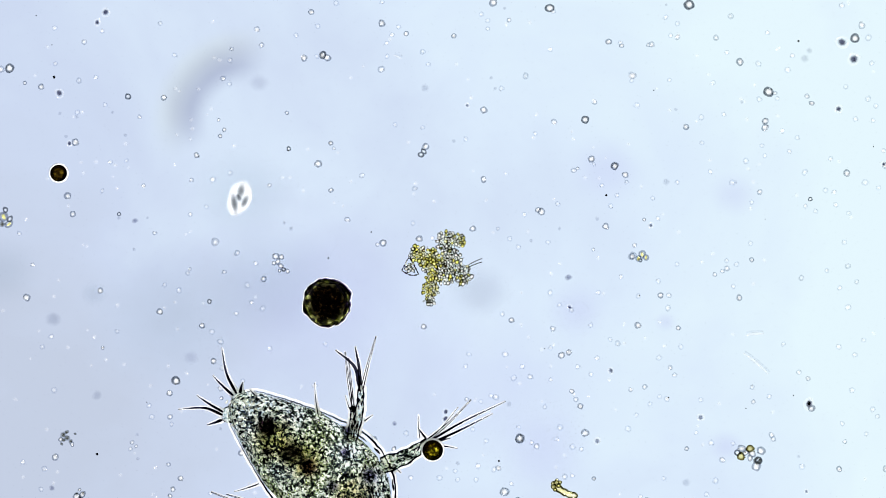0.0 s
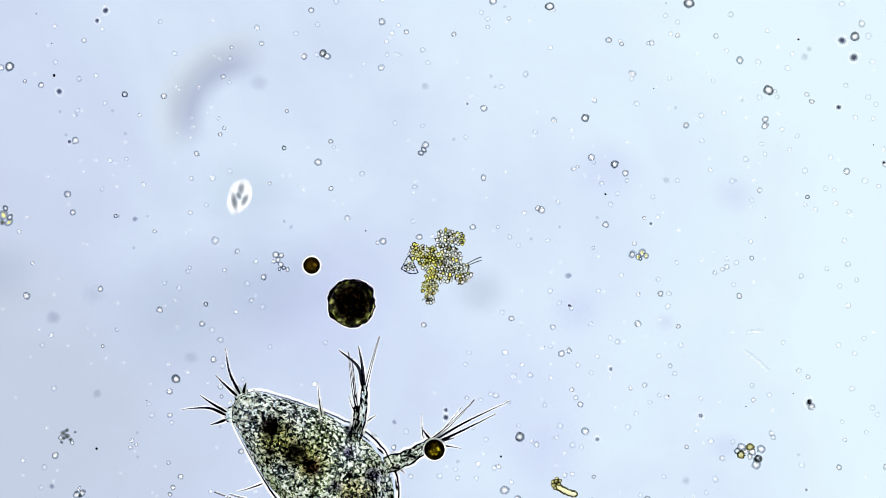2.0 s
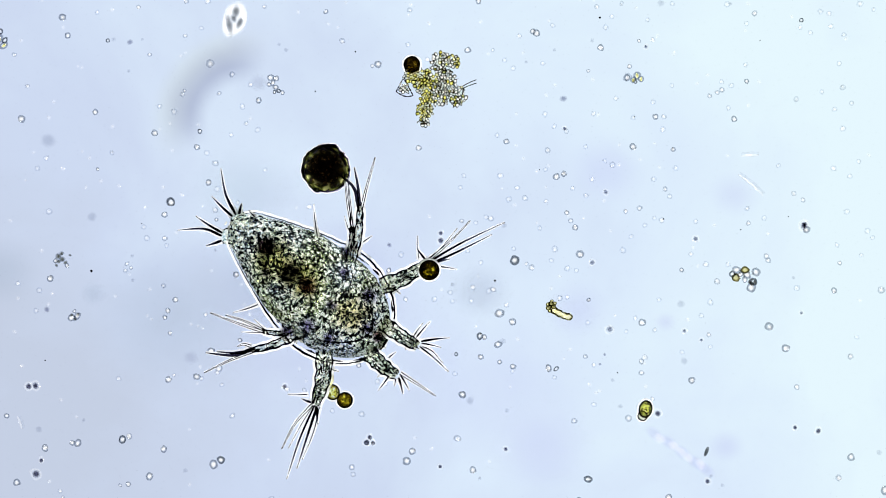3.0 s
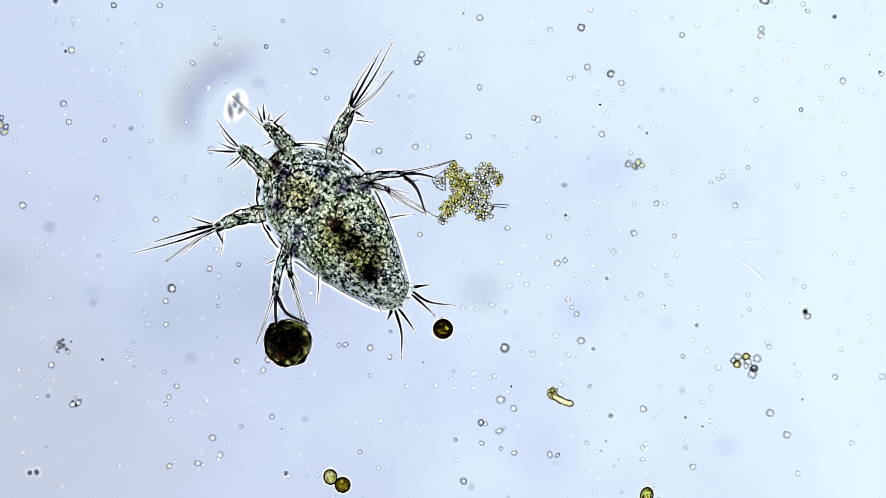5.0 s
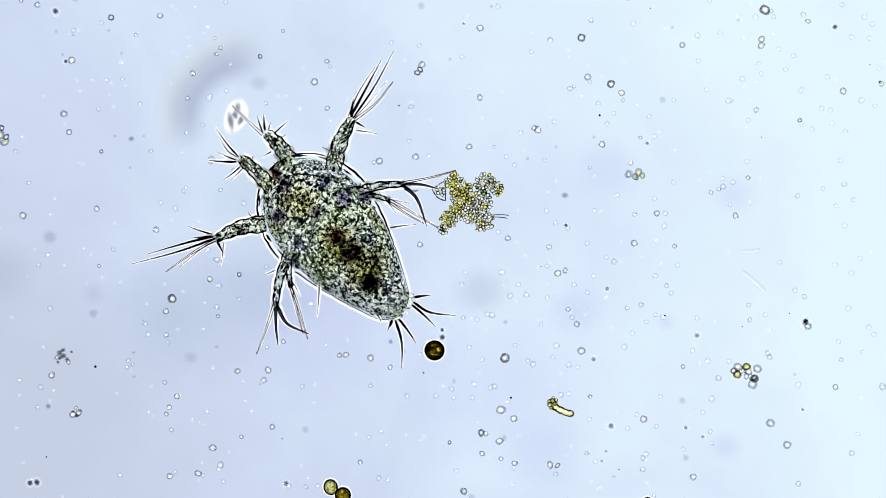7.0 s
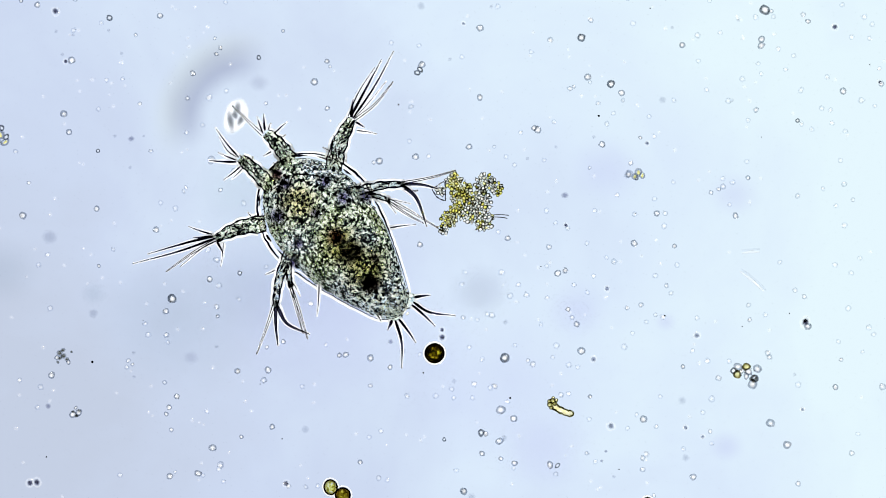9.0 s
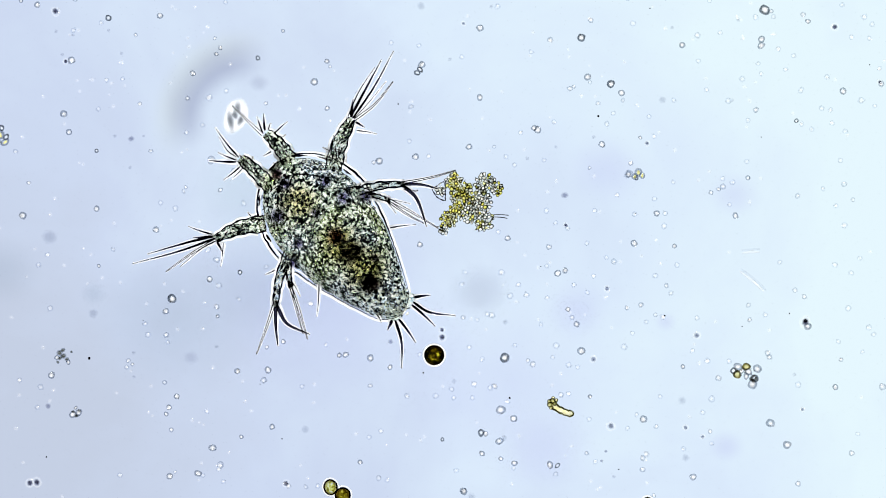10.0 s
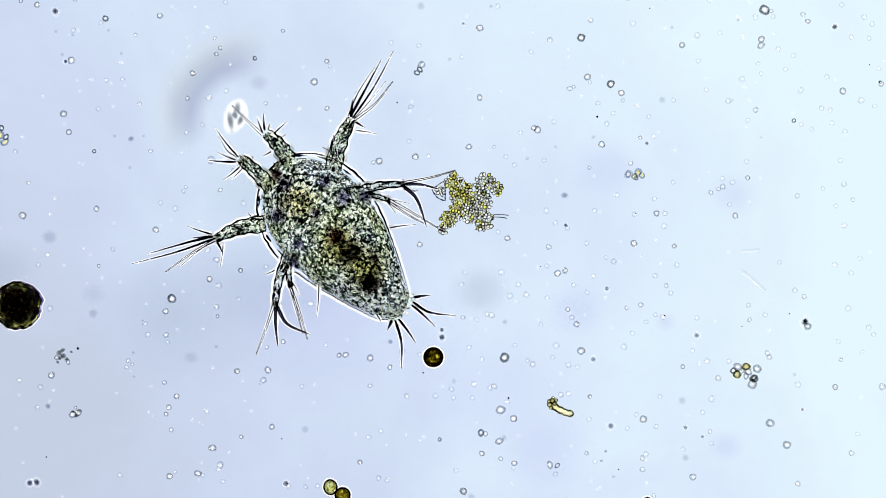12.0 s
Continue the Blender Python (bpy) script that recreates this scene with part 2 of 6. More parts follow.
BODY = grained("granular_tissue", 285, ((0.41, (0.012, 0.015, 0.022)), (0.48, (0.055, 0.07, 0.065)), (0.51, (0.40, 0.46, 0.32)), (0.55, (1.0, 1.0, 0.92))),
               ((0.34, (0.70, 0.76, 0.36)), (0.46, (0.86, 0.92, 0.70)), (0.54, (0.92, 0.97, 0.88)), (0.66, (0.82, 0.84, 0.96))), 0.75, 23.0)
GRANULE = droplet("tissue_granule", (0.98, 1.0, 0.95), 1.31, 0.22)
LIMB_GRANULE = droplet("limb_granule", (0.98, 1.0, 0.96), 1.33, 0.15)
BELLY = tissue("clear_belly", ((0.3, (0.94, 0.95, 0.94)), (0.7, (1, 1, 1))), 0.99, 60)
# scattering grains that put white highlights into the tissue
SPARK = tissue("highlight_granule", ((0.3, (0.97, 0.98, 0.94)), (0.7, (1, 1, 1))), 0.3, 200, lit=(0.98, 0.99, 0.96))
LIMB = grained("limb_tissue", 360, ((0.40, (0.03, 0.04, 0.04)), (0.455, (0.26, 0.31, 0.20)), (0.485, (0.97, 1.0, 0.84)), (0.53, (1.0, 1.0, 0.96))),
               ((0.36, (0.94, 0.97, 0.74)), (0.64, (0.98, 1, 0.95))), 0.95)
THIN_LIMB = grained("thin_limb_tissue", 260, ((0.30, (0.40, 0.44, 0.42)), (0.40, (0.85, 0.90, 0.84)), (0.50, (0.97, 0.98, 0.95)), (0.60, (1, 1, 1))),
                    ((0.36, (0.93, 0.96, 0.88)), (0.64, (0.98, 1, 0.99))), 0.6)
TAIL_TISSUE = grained("tail_tissue", 205, ((0.41, (0.012, 0.015, 0.03)), (0.465, (0.12, 0.15, 0.14)), (0.49, (0.94, 0.98, 0.88)), (0.53, (1.0, 1.0, 0.97))),
                      ((0.36, (0.93, 0.97, 0.82)), (0.64, (0.97, 1, 0.97))), 0.95)
LIMB_UNDER = tissue("clear_limb", ((0.3, (0.92, 0.94, 0.92)), (0.7, (1, 1, 1))), 0.99, 90)
GUT = soft_spot("brown_gut", (0.50, 0.45, 0.19), 0.2, 1.0, 1.0, 2.6)
SLIME = soft_spot("olive_slime", (0.97, 0.96, 0.85), 0.4, 1.0, 1.0, 3.5)
YELLOW_SLIME = soft_spot("yellow_slime", (0.85, 0.78, 0.34), 0.3, 1.0, 1.0, 3.0)
GUT_DARK = soft_spot("dark_gut", (0.012, 0.010, 0.008), 0.25, 0.88, 1.0, 2.2)
GUT_END = soft_spot("violet_gut", (0.02, 0.008, 0.02), 0.35, 0.88, 1.0, 2.2)
RED = soft_spot("red_pigment", (0.26, 0.05, 0.05), 0.1, 0.95, 1.0, 2.4)
YOLK = soft_spot("yellow_yolk", (0.74, 0.63, 0.36), 0.2, 1.0, 1.0, 2.8)
BRUISE = soft_spot("violet_patch", (0.10, 0.075, 0.26), 0.1, 0.95, 1.0, 2.4)
COLONY = colony_tissue()
VIOLET_EDGE = tissue("violet_margin", ((0.35, (0.20, 0.17, 0.36)), (0.65, (0.62, 0.60, 0.74))), 0.95, 90)
BROWN = granular("brown_cell", 200, ((0.60, (0.98, 0.88, 0.26)), (0.72, (0.40, 0.33, 0.06)), (0.90, (0.10, 0.08, 0.02))), ((0.4, (0.8, 0.75, 0.5)), (0.6, (1, 1, 1))), 0.9)
DARK_BROWN = granular("dark_brown_cell", 230, ((0.58, (0.80, 0.66, 0.22)), (0.68, (0.36, 0.28, 0.09)), (0.90, (0.12, 0.085, 0.035))), ((0.4, (0.8, 0.75, 0.5)), (0.6, (1, 1, 1))), 0.85)
RIM = tissue("brown_rim", ((0.3, (0.08, 0.06, 0.03)), (0.7, (0.2, 0.15, 0.07))), 0.95, 200)
BLACK = tissue("black_grain", ((0.3, (0.01, 0.01, 0.015)), (0.7, (0.05, 0.05, 0.06))), 0.6, 300)
# soft dark rings, painted in for the light that round cells bend away
PALE_WALL = soft_wall("pale_cell_wall", (0.16, (1, 1, 1)), (0.66, (0.80, 0.815, 0.84)), (0.74, (0.80, 0.815, 0.84)), (1.24, (1, 1, 1)))
FIRM_WALL = soft_wall("firm_cell_wall", (0.20, (1, 1, 1)), (0.65, (0.65, 0.67, 0.70)), (0.74, (0.64, 0.66, 0.69)), (1.24, (1, 1, 1)))
SOFT_WALL = soft_wall("soft_cell_wall", (0.14, (1, 1, 1)), (0.64, (0.865, 0.88, 0.90)), (0.74, (0.865, 0.88, 0.90)), (1.18, (1, 1, 1)))
FAINT_WALL_SOFT = soft_wall("faint_cell_wall", (0.28, (1, 1, 1)), (0.68, (0.895, 0.91, 0.935)), (1.18, (1, 1, 1)))
THICK_WALL = soft_wall("thick_cell_wall", (0.26, (1, 1, 1)), (0.62, (0.43, 0.45, 0.47)), (0.76, (0.42, 0.44, 0.47)), (1.20, (1, 1, 1)))
# painted white middles stand in for light gathered by the cells
MIDDLE_GLOW = soft_glow("bright_middle", (0.0, 0.70), (0.22, 0.55), (0.78, 0.0))
CELL_CLEAR = soft_wall("clear_cell_wall", (0.46, (1, 1, 1)), (0.74, (0.15, 0.17, 0.13)), (0.86, (0.13, 0.15, 0.12)), (1.08, (1, 1, 1)), wobble=0.22)
CELL_YELLOW = soft_wall("yellow_cell_wall", (0.42, (1.0, 0.99, 0.66)), (0.72, (0.36, 0.34, 0.08)), (0.86, (0.17, 0.17, 0.07)), (1.08, (1, 1, 1)), wobble=0.22)
CELL_OLIVE = soft_wall("olive_cell_wall", (0.30, (0.92, 0.90, 0.42)), (0.68, (0.26, 0.24, 0.05)), (0.86, (0.12, 0.12, 0.05)), (1.08, (1, 1, 1)), wobble=0.22)
GOLD_GLOW = soft_glow("golden_middle", (0.0, 0.98), (0.30, 0.86), (0.80, 0.0), tint=(1.0, 0.98, 0.50))
LEMON_WALL = soft_wall("lemon_cell_wall", (0.30, (1, 1, 0.90)), (0.66, (0.34, 0.32, 0.15)), (0.82, (0.26, 0.25, 0.15)), (1.10, (1, 1, 1)), wobble=0.14)
LEMON_GLOW = soft_glow("lemon_middle", (0.0, 1.0), (0.34, 0.9), (0.86, 0.0), tint=(1.0, 1.0, 0.80))
WHITE_GLOW = soft_glow("white_gleam", (0.0, 1.0), (0.30, 0.90), (0.80, 0.0), tint=(1.0, 1.0, 1.0))
MIDDLE_PALE = soft_glow("pale_middle", (0.0, 0.40), (0.20, 0.30), (0.78, 0.0))
FLAKE = soft_glow("flake_body", (0.0, 0.26), (0.62, 0.48), (1.0, 0.0))
MIDDLE_FAINT = soft_glow("faint_middle", (0.0, 0.20), (0.15, 0.14), (0.78, 0.0))
GRAIN_GLOW = soft_glow("grain_middle", (0.0, 0.13), (0.10, 0.10), (0.82, 0.0))
# halo of light round dark specks, painted by radius
HALO = soft_glow("pale_halo", (0.46, 0.0), (0.60, 0.11), (0.95, 0.0))
SICKLE = sickle("fibre_smear", (0.815, 0.81, 0.85), (0.965, 0.955, 0.91))
BAR = soft_spot("flake_bar", (0.42, 0.44, 0.46), 0.2, 1.0)
ROD_SHADE = tissue("faint_rod_shadow", ((0.3, (0.92, 0.93, 0.95)), (0.7, (0.97, 0.975, 0.985))), 0.98, 300)
ROD_FILM = tissue("clear_rod_body", ((0.3, (0.98, 0.98, 0.99)), (0.7, (1, 1, 1))), 0.87, 300, lit=(0.98, 0.99, 1.0))
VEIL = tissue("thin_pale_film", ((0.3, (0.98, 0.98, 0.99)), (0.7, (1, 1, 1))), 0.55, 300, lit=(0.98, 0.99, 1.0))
SMOKE = tissue("smoky_grey", ((0.35, (0.25, 0.27, 0.29)), (0.65, (0.5, 0.52, 0.54))), 0.8, 120)
OLIVE_WALL = tissue("olive_wall", ((0.35, (0.10, 0.09, 0.04)), (0.65, (0.34, 0.30, 0.14))), 0.85, 150)
FILM_WALL = tissue("filament_wall", ((0.35, (0.16, 0.15, 0.07)), (0.65, (0.52, 0.50, 0.33))), 0.9, 130)
FILM_SKIN = tissue("filament_skin", ((0.35, (0.62, 0.62, 0.56)), (0.65, (0.86, 0.86, 0.82))), 0.95, 130)
GOLD_PALE = tissue("pale_yellow", ((0.35, (1.0, 0.98, 0.70)), (0.65, (1.0, 1.0, 0.97))), 0.25, 150, lit=(1.0, 1.0, 0.93))
BLUE_HAZE = soft_spot("bluish_slime", (0.945, 0.94, 0.985), 0.2, 1.0)
DIRT = soft_spot("olive_dirt", (0.14, 0.14, 0.10), 0.2, 1.0, 1.0, 2.5)
BLUR_GREY = soft_spot("grey_speck", (0.82, 0.83, 0.86), 0.2, 1.0)
VEIL_THIN = tissue("faint_pale_film", ((0.3, (0.98, 0.98, 0.99)), (0.7, (1, 1, 1))), 0.955, 300, lit=(0.98, 0.99, 1.0))
BLUR_DUSK = soft_spot("dusky_speck", (0.50, 0.51, 0.60), 0.15, 1.0, 1.0, 1.6)
BLUR_DARK = soft_spot("dark_speck", (0.12, 0.12, 0.18), 0.25, 1.0)
BLUR_STEEL = soft_spot("steel_speck", (0.36, 0.37, 0.44), 0.25, 1.0)
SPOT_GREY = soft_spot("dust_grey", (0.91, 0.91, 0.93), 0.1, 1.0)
# wide spots also put weaker light into the field's colour
SPOT_WIDE = soft_spot("wide_dim_blot", (0.94, 0.95, 0.955), 0.0, 1.0)
SPOT_BLUE = soft_spot("bluish_dim_blot", (0.955, 0.945, 0.985), 0.0, 1.0)


# ---- mesh helpers ----
def link(name, bm, material, parent=None, label=""):
    me = bpy.data.meshes.new(name)
    bm.normal_update()
    bm.to_mesh(me)
    bm.free()
    for p in me.polygons:
        p.use_smooth = True
    me.materials.append(material)
    ob = new(name, me)
    if parent is not None:
        ob.parent = parent
    if label:
        ob["label"] = label
    return ob


part = link


def empty(name, place=(0, 0, 0)):
    ob = new(name)
    ob.empty_display_size = 0.01
    ob.location = place
    return ob


def tube(bm, points, radii, sides=8, flat=1.0):
    """A bent tapering tube along points (z up), closed at its ends; flat squeezes its height."""
    rings = []
    n = len(points)
    for i, (p, r) in enumerate(zip(points, radii)):
        d = (points[min(i + 1, n - 1)] - points[max(i - 1, 0)]).normalized()
        side = Vector((-d.y, d.x, 0)).normalized() if abs(d.z) < 0.99 else Vector((1, 0, 0))
        up = d.cross(side)
        rings.append([bm.verts.new(p + side * (r * math.cos(a)) + up * (r * flat * math.sin(a)))
                      for a in (2 * math.pi * k / sides for k in range(sides))])
    for a, b in zip(rings, rings[1:]):
        for k in range(sides):
            bm.faces.new((a[k], a[(k + 1) % sides], b[(k + 1) % sides], b[k]))
    bm.faces.new(rings[0][::-1])
    bm.faces.new(rings[-1])
    return bm


def curve(p0, p1, bend=0.0, n=9):
    """Points from p0 to p1, bowed sideways by bend (a share of the length)."""
    d = p1 - p0
    side = Vector((-d.y, d.x, 0))
    return [p0 + d * s + side * (bend * 4 * s * (1 - s)) for s in (i / (n - 1) for i in range(n))]


def spline(points, n=14):
    """A smooth line through a few places (Catmull-Rom)."""
    pts = [points[0] * 2 - points[1], *points, points[-1] * 2 - points[-2]]
    out = []
    spans = len(points) - 1
    for i in range(n):
        f = i / (n - 1) * spans
        k = min(int(f), spans - 1)
        t = f - k
        a, b, c, d = pts[k:k + 4]
        out.append(0.5 * (2 * b + (c - a) * t + (2 * a - 5 * b + 4 * c - d) * t * t + (3 * b - a - 3 * c + d) * t ** 3))
    return out


def ball(bm, centre, radius, subdivisions=2, flat=1.0, rough=0.0, freq=1.0):
    made = bmesh.ops.create_icosphere(bm, subdivisions=subdivisions, radius=1.0)["verts"]
    for v in made:
        k = 1.0 + (rough * noise.noise(v.co * freq + Vector(centre) * 37.0) if rough else 0.0)
        v.co = Vector(centre) + Vector((v.co.x, v.co.y, v.co.z * flat)) * (radius * k)
    return bm


def ring(bm, radius, thick, z=0.0, sides=20, cross=6, flat=1.0):
    loops = []
    for i in range(sides):
        a = 2 * math.pi * i / sides
        loops.append([bm.verts.new(((radius + thick * math.cos(b)) * math.cos(a), (radius + thick * math.cos(b)) * math.sin(a), z + thick * flat * math.sin(b)))
                      for b in (2 * math.pi * k / cross for k in range(cross))])
    for i in range(sides):
        a, b = loops[i], loops[(i + 1) % sides]
        for k in range(cross):
            bm.faces.new((a[k], b[k], b[(k + 1) % cross], a[(k + 1) % cross]))
    return bm


def ribbon(bm, points, widths, z, thick=0.0006):
    """A thin film lying flat along a line, with a real thickness."""
    n = len(points)
    rows = []
    for i, (p, w) in enumerate(zip(points, widths)):
        d = points[min(i + 1, n - 1)] - points[max(i - 1, 0)]
        side = Vector((-d.y, d.x, 0)).normalized() * w
        a, b = p + side, p - side
        rows.append([bm.verts.new((q.x, q.y, z + h)) for q, h in ((a, 0), (b, 0), (b, thick), (a, thick))])
    for a, b in zip(rows, rows[1:]):
        for k in range(4):
            bm.faces.new((a[k], b[k], b[(k + 1) % 4], a[(k + 1) % 4]))
    bm.faces.new(rows[0])
    bm.faces.new(rows[-1][::-1])
    return bm


def box(bm, lo, hi):
    bmesh.ops.create_cube(bm, size=1.0, matrix=Matrix.LocRotScale(
        [(a + b) / 2 for a, b in zip(lo, hi)], None, [b - a for a, b in zip(lo, hi)]))
    return bm


def shared(name, bm, *materials):
    me = bpy.data.meshes.new(name)
    bm.normal_update()
    bm.to_mesh(me)
    bm.free()
    for p in me.polygons:
        p.use_smooth = True
    for m in materials:
        me.materials.append(m)
    return me


def unit_ball(radius, flat, z, rough=0.0, sub=2):
    bm = bmesh.new()
    ball(bm, (0, 0, z), radius, sub, flat, rough, 1.7)
    return bm


# ---- setting: the slide and the lamp's field ----
bm = bmesh.new()
box(bm, (-1.6, -1.2, -0.06), (1.6, 1.2, -0.001))
slide = tagged(link("ground", bm, GLASS), "clear glass microscope slide under a film of pond water", "microscope slide", kind="structure")
slide.visible_shadow = False
for p in slide.data.polygons:
    p.use_smooth = False

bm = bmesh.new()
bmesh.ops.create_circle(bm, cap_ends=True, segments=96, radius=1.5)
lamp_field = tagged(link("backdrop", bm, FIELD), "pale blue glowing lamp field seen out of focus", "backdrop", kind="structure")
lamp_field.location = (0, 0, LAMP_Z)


# ---- nauplius larva ----
LARVA = (588.0, 420.0)      # chart place of its middle when at rest
HEAD, TAIL = Vector((487.5, 292, 0)), Vector((710, 558.5, 0))


def on_larva(u, v, z=0.0):
    return Vector(((u - LARVA[0]) * K, (LARVA[1] - v) * K, z))


def half_width(s):
    """Half the larva's width along its length s, 0 at the head to 1 at the tail, in chart units."""
    round_head = math.sqrt(max(0.0, 1 - (1 - min(s / 0.36, 1.0)) ** 2.0))
    taper = 1.0 if s < 0.36 else 1.0 - 0.745 * ((s - 0.36) / 0.64) ** 1.42
    tip = math.sqrt(max(0.0, 1 - (max(0.0, s - 0.92) / 0.075) ** 2 if s < 0.995 else 0.0))
    return 101.0 * round_head * taper * tip


def outline(grow=0.0, n=72, s0=0.0, s1=1.0):
    """Places round the larva's edge, grown outward by some chart units."""
    axis = (TAIL - HEAD)
    length = axis.length
    d = axis.normalized()
    side = Vector((-d.y, d.x, 0))
    right, left = [], []
    for i in range(n + 1):
        s = s0 + (s1 - s0) * (0.5 - 0.5 * math.cos(math.pi * i / n))
        base = HEAD + d * (s * length)
        g = grow(s) if callable(grow) else grow
        w = half_width(s) + g
        if s == 0.0:
            base = base - d * g
            w = 0.0
        wave = 1.2 * noise.noise(Vector((s * 22.0, 3.0, 0))) + 1.2 * noise.noise(Vector((s * 55.0, 5.0, 0)))
        right.append(base - side * (w + wave))
        left.append(base + side * (w + 1.2 * noise.noise(Vector((s * 22.0, 9.0, 0))) + 1.2 * noise.noise(Vector((s * 55.0, 7.0, 0)))))
    return [on_larva(p.x, p.y) for p in right], [on_larva(p.x, p.y) for p in left]


def dome(bm, grow, height, z0, steps=7, n=48):
    """A flat-bottomed dome over the larva's outline, closed below."""
    right, left = outline(grow, n)
    grid = []
    for r, l in zip(right, left):
        mid, half = (r + l) / 2, (r - l) / 2
        w = half.length / (100 * K)
        row = []
        for k in range(-steps, steps + 1):
            f = math.sin(math.pi / 2 * k / steps)
            p = mid + half * f
            h = height * math.sqrt(max(0.0, 1 - f * f)) * min(1.0, w) ** 0.7
            bump = 0.0016 * noise.noise(Vector((p.x, p.y, 0)) * 260.0) * (1 - f * f)
            row.append(bm.verts.new((p.x, p.y, z0 + h + bump)))
        grid.append(row)
    low = [[bm.verts.new((v.co.x, v.co.y, z0 - 0.35 * (v.co.z - z0) - 0.0005)) for v in row] for row in grid]
    for a, b in zip(grid, grid[1:]):
        for k in range(2 * steps):
            bm.faces.new((a[k], a[k + 1], b[k + 1], b[k]))
    for a, b in zip(low, low[1:]):
        for k in range(2 * steps):
            bm.faces.new((a[k], b[k], b[k + 1], a[k + 1])).material_index = 1
    m = 2 * steps
    for i in range(len(grid) - 1):
        bm.faces.new((grid[i][0], grid[i + 1][0], low[i + 1][0], low[i][0]))
        bm.faces.new((grid[i][m], low[i][m], low[i + 1][m], grid[i + 1][m]))
    for k in range(m):
        bm.faces.new((grid[-1][k], grid[-1][k + 1], low[-1][k + 1], low[-1][k]))
    return bm


def edge_line(bm, grow, radius, z):
    """The dark edge all round, thick at the head and fine and broken towards the tail."""
    right, left = outline(grow, 90)
    line = [Vector((p.x, p.y, z)) for p in (*right[::-1], *left[1:])]
    share = [abs(i - 90) / 90 for i in range(len(line))]
    tube(bm, line, [radius * max(0.25, (1.0 if f < 0.45 else max(0.4, 1.0 - 2.2 * (f - 0.45))) * (1.0 + 0.7 * noise.noise(p * 60.0))) for f, p in zip(share, line)], 6)
    return bm


def bristle(owner, places, width, z=0.038, hollow=False):
    """One seta of the larva, paler towards its tip, with a halo of light along it put in as a film; hollow ones show
    two thin walls.
    """
    pts = [on_larva(u, v, z) for u, v in places]
    n = 14
    line = spline(pts, n) if len(pts) > 2 else curve(pts[0], pts[1], 0.02, n)
    bm = bmesh.new()
    if width > 3.0:
        tube(bm, line, [max(0.4, 0.95 * width * min(1.0, 0.5 + 3.0 * i / (n - 1)) * (1 - i / (n - 1)) ** 0.6) * K for i in range(n)], 8)
        for sign, wall in ((1, 0.9), (-1, 0.6)):
            edge = []
            for i, p in enumerate(line):
                d = line[min(i + 1, n - 1)] - line[max(i - 1, 0)]
                edge.append(p + Vector((-d.y, d.x, 0)).normalized() * (sign * 0.85 * width * min(1.0, 0.5 + 3.0 * i / (n - 1)) * (1 - i / (n - 1)) ** 0.6 * K) + Vector((0, 0, 2 * K)))
            tube(bm, edge, [wall * (1.15 - 0.6 * i / (n - 1)) * K for i in range(n)], 5)
    elif hollow:
        for sign in (1, -1):
            wall = []
            for i, p in enumerate(line):
                d = line[min(i + 1, n - 1)] - line[max(i - 1, 0)]
                wall.append(p + Vector((-d.y, d.x, 0)).normalized() * (sign * (0.95 * width + 0.6) * (1 - 0.75 * i / (n - 1)) * K))
            tube(bm, wall, [(0.95 - 0.4 * i / (n - 1)) * K for i in range(n)], 5)
    else:
        tube(bm, line, [max(0.45, (1.05 + 0.15 * min(1.0, max(0.0, width - 1.2))) * width * min(1.0, 0.55 + 3.0 * i / (n - 1)) * (1 - i / (n - 1)) ** 0.55) * K for i in range(n)], 6)
    bm.faces.index_update()
    reach = (line[-1] - line[0]).normalized()
    span = max(1e-6, (line[-1] - line[0]).length)
    for f in bm.faces:
        s = (f.calc_center_median() - line[0]).dot(reach) / span
        f.material_index = 0 if s < 0.45 else 1 if s < 0.75 else 2
        if width > 3.0:
            f.material_index = 1 if f.index < 8 * (n - 1) else 0
    b = part("bristle", bm, CUTICLE, owner)
    b.data.materials.append(SHAFT)
    b.data.materials.append(TIP)
    # bright halo beside the seta, put in as a pale ribbon
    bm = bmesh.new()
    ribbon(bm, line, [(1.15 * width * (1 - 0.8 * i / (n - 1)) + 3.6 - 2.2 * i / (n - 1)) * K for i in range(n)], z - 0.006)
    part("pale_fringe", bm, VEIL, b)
    return b


def strands(owner, rows, rng, curl=0.4, material=None):
    """Crooked dark wrinkles of the tissue, in one mesh: rows of place, heading, length and thickness."""
    bm = bmesh.new()
    for p, a, length, thick in rows:
        bend = rng.uniform(-curl, curl)
        line, q = [], p - Vector((math.cos(a), math.sin(a), 0)) * (length * 0.5)
        for i in range(6):
            line.append(q.copy())
            a += bend + rng.uniform(-0.5, 0.5) * curl
            q = q + Vector((math.cos(a), math.sin(a), 0)) * (length / 5)
        tube(bm, line, [thick * k for k in (0.45, 0.9, 1.0, 1.0, 0.85, 0.4)], 5)
    return tagged(part("wrinkled_tissue", bm, material or CUTICLE, owner), "crooked dark wrinkles in the tissue", kind="stuff")


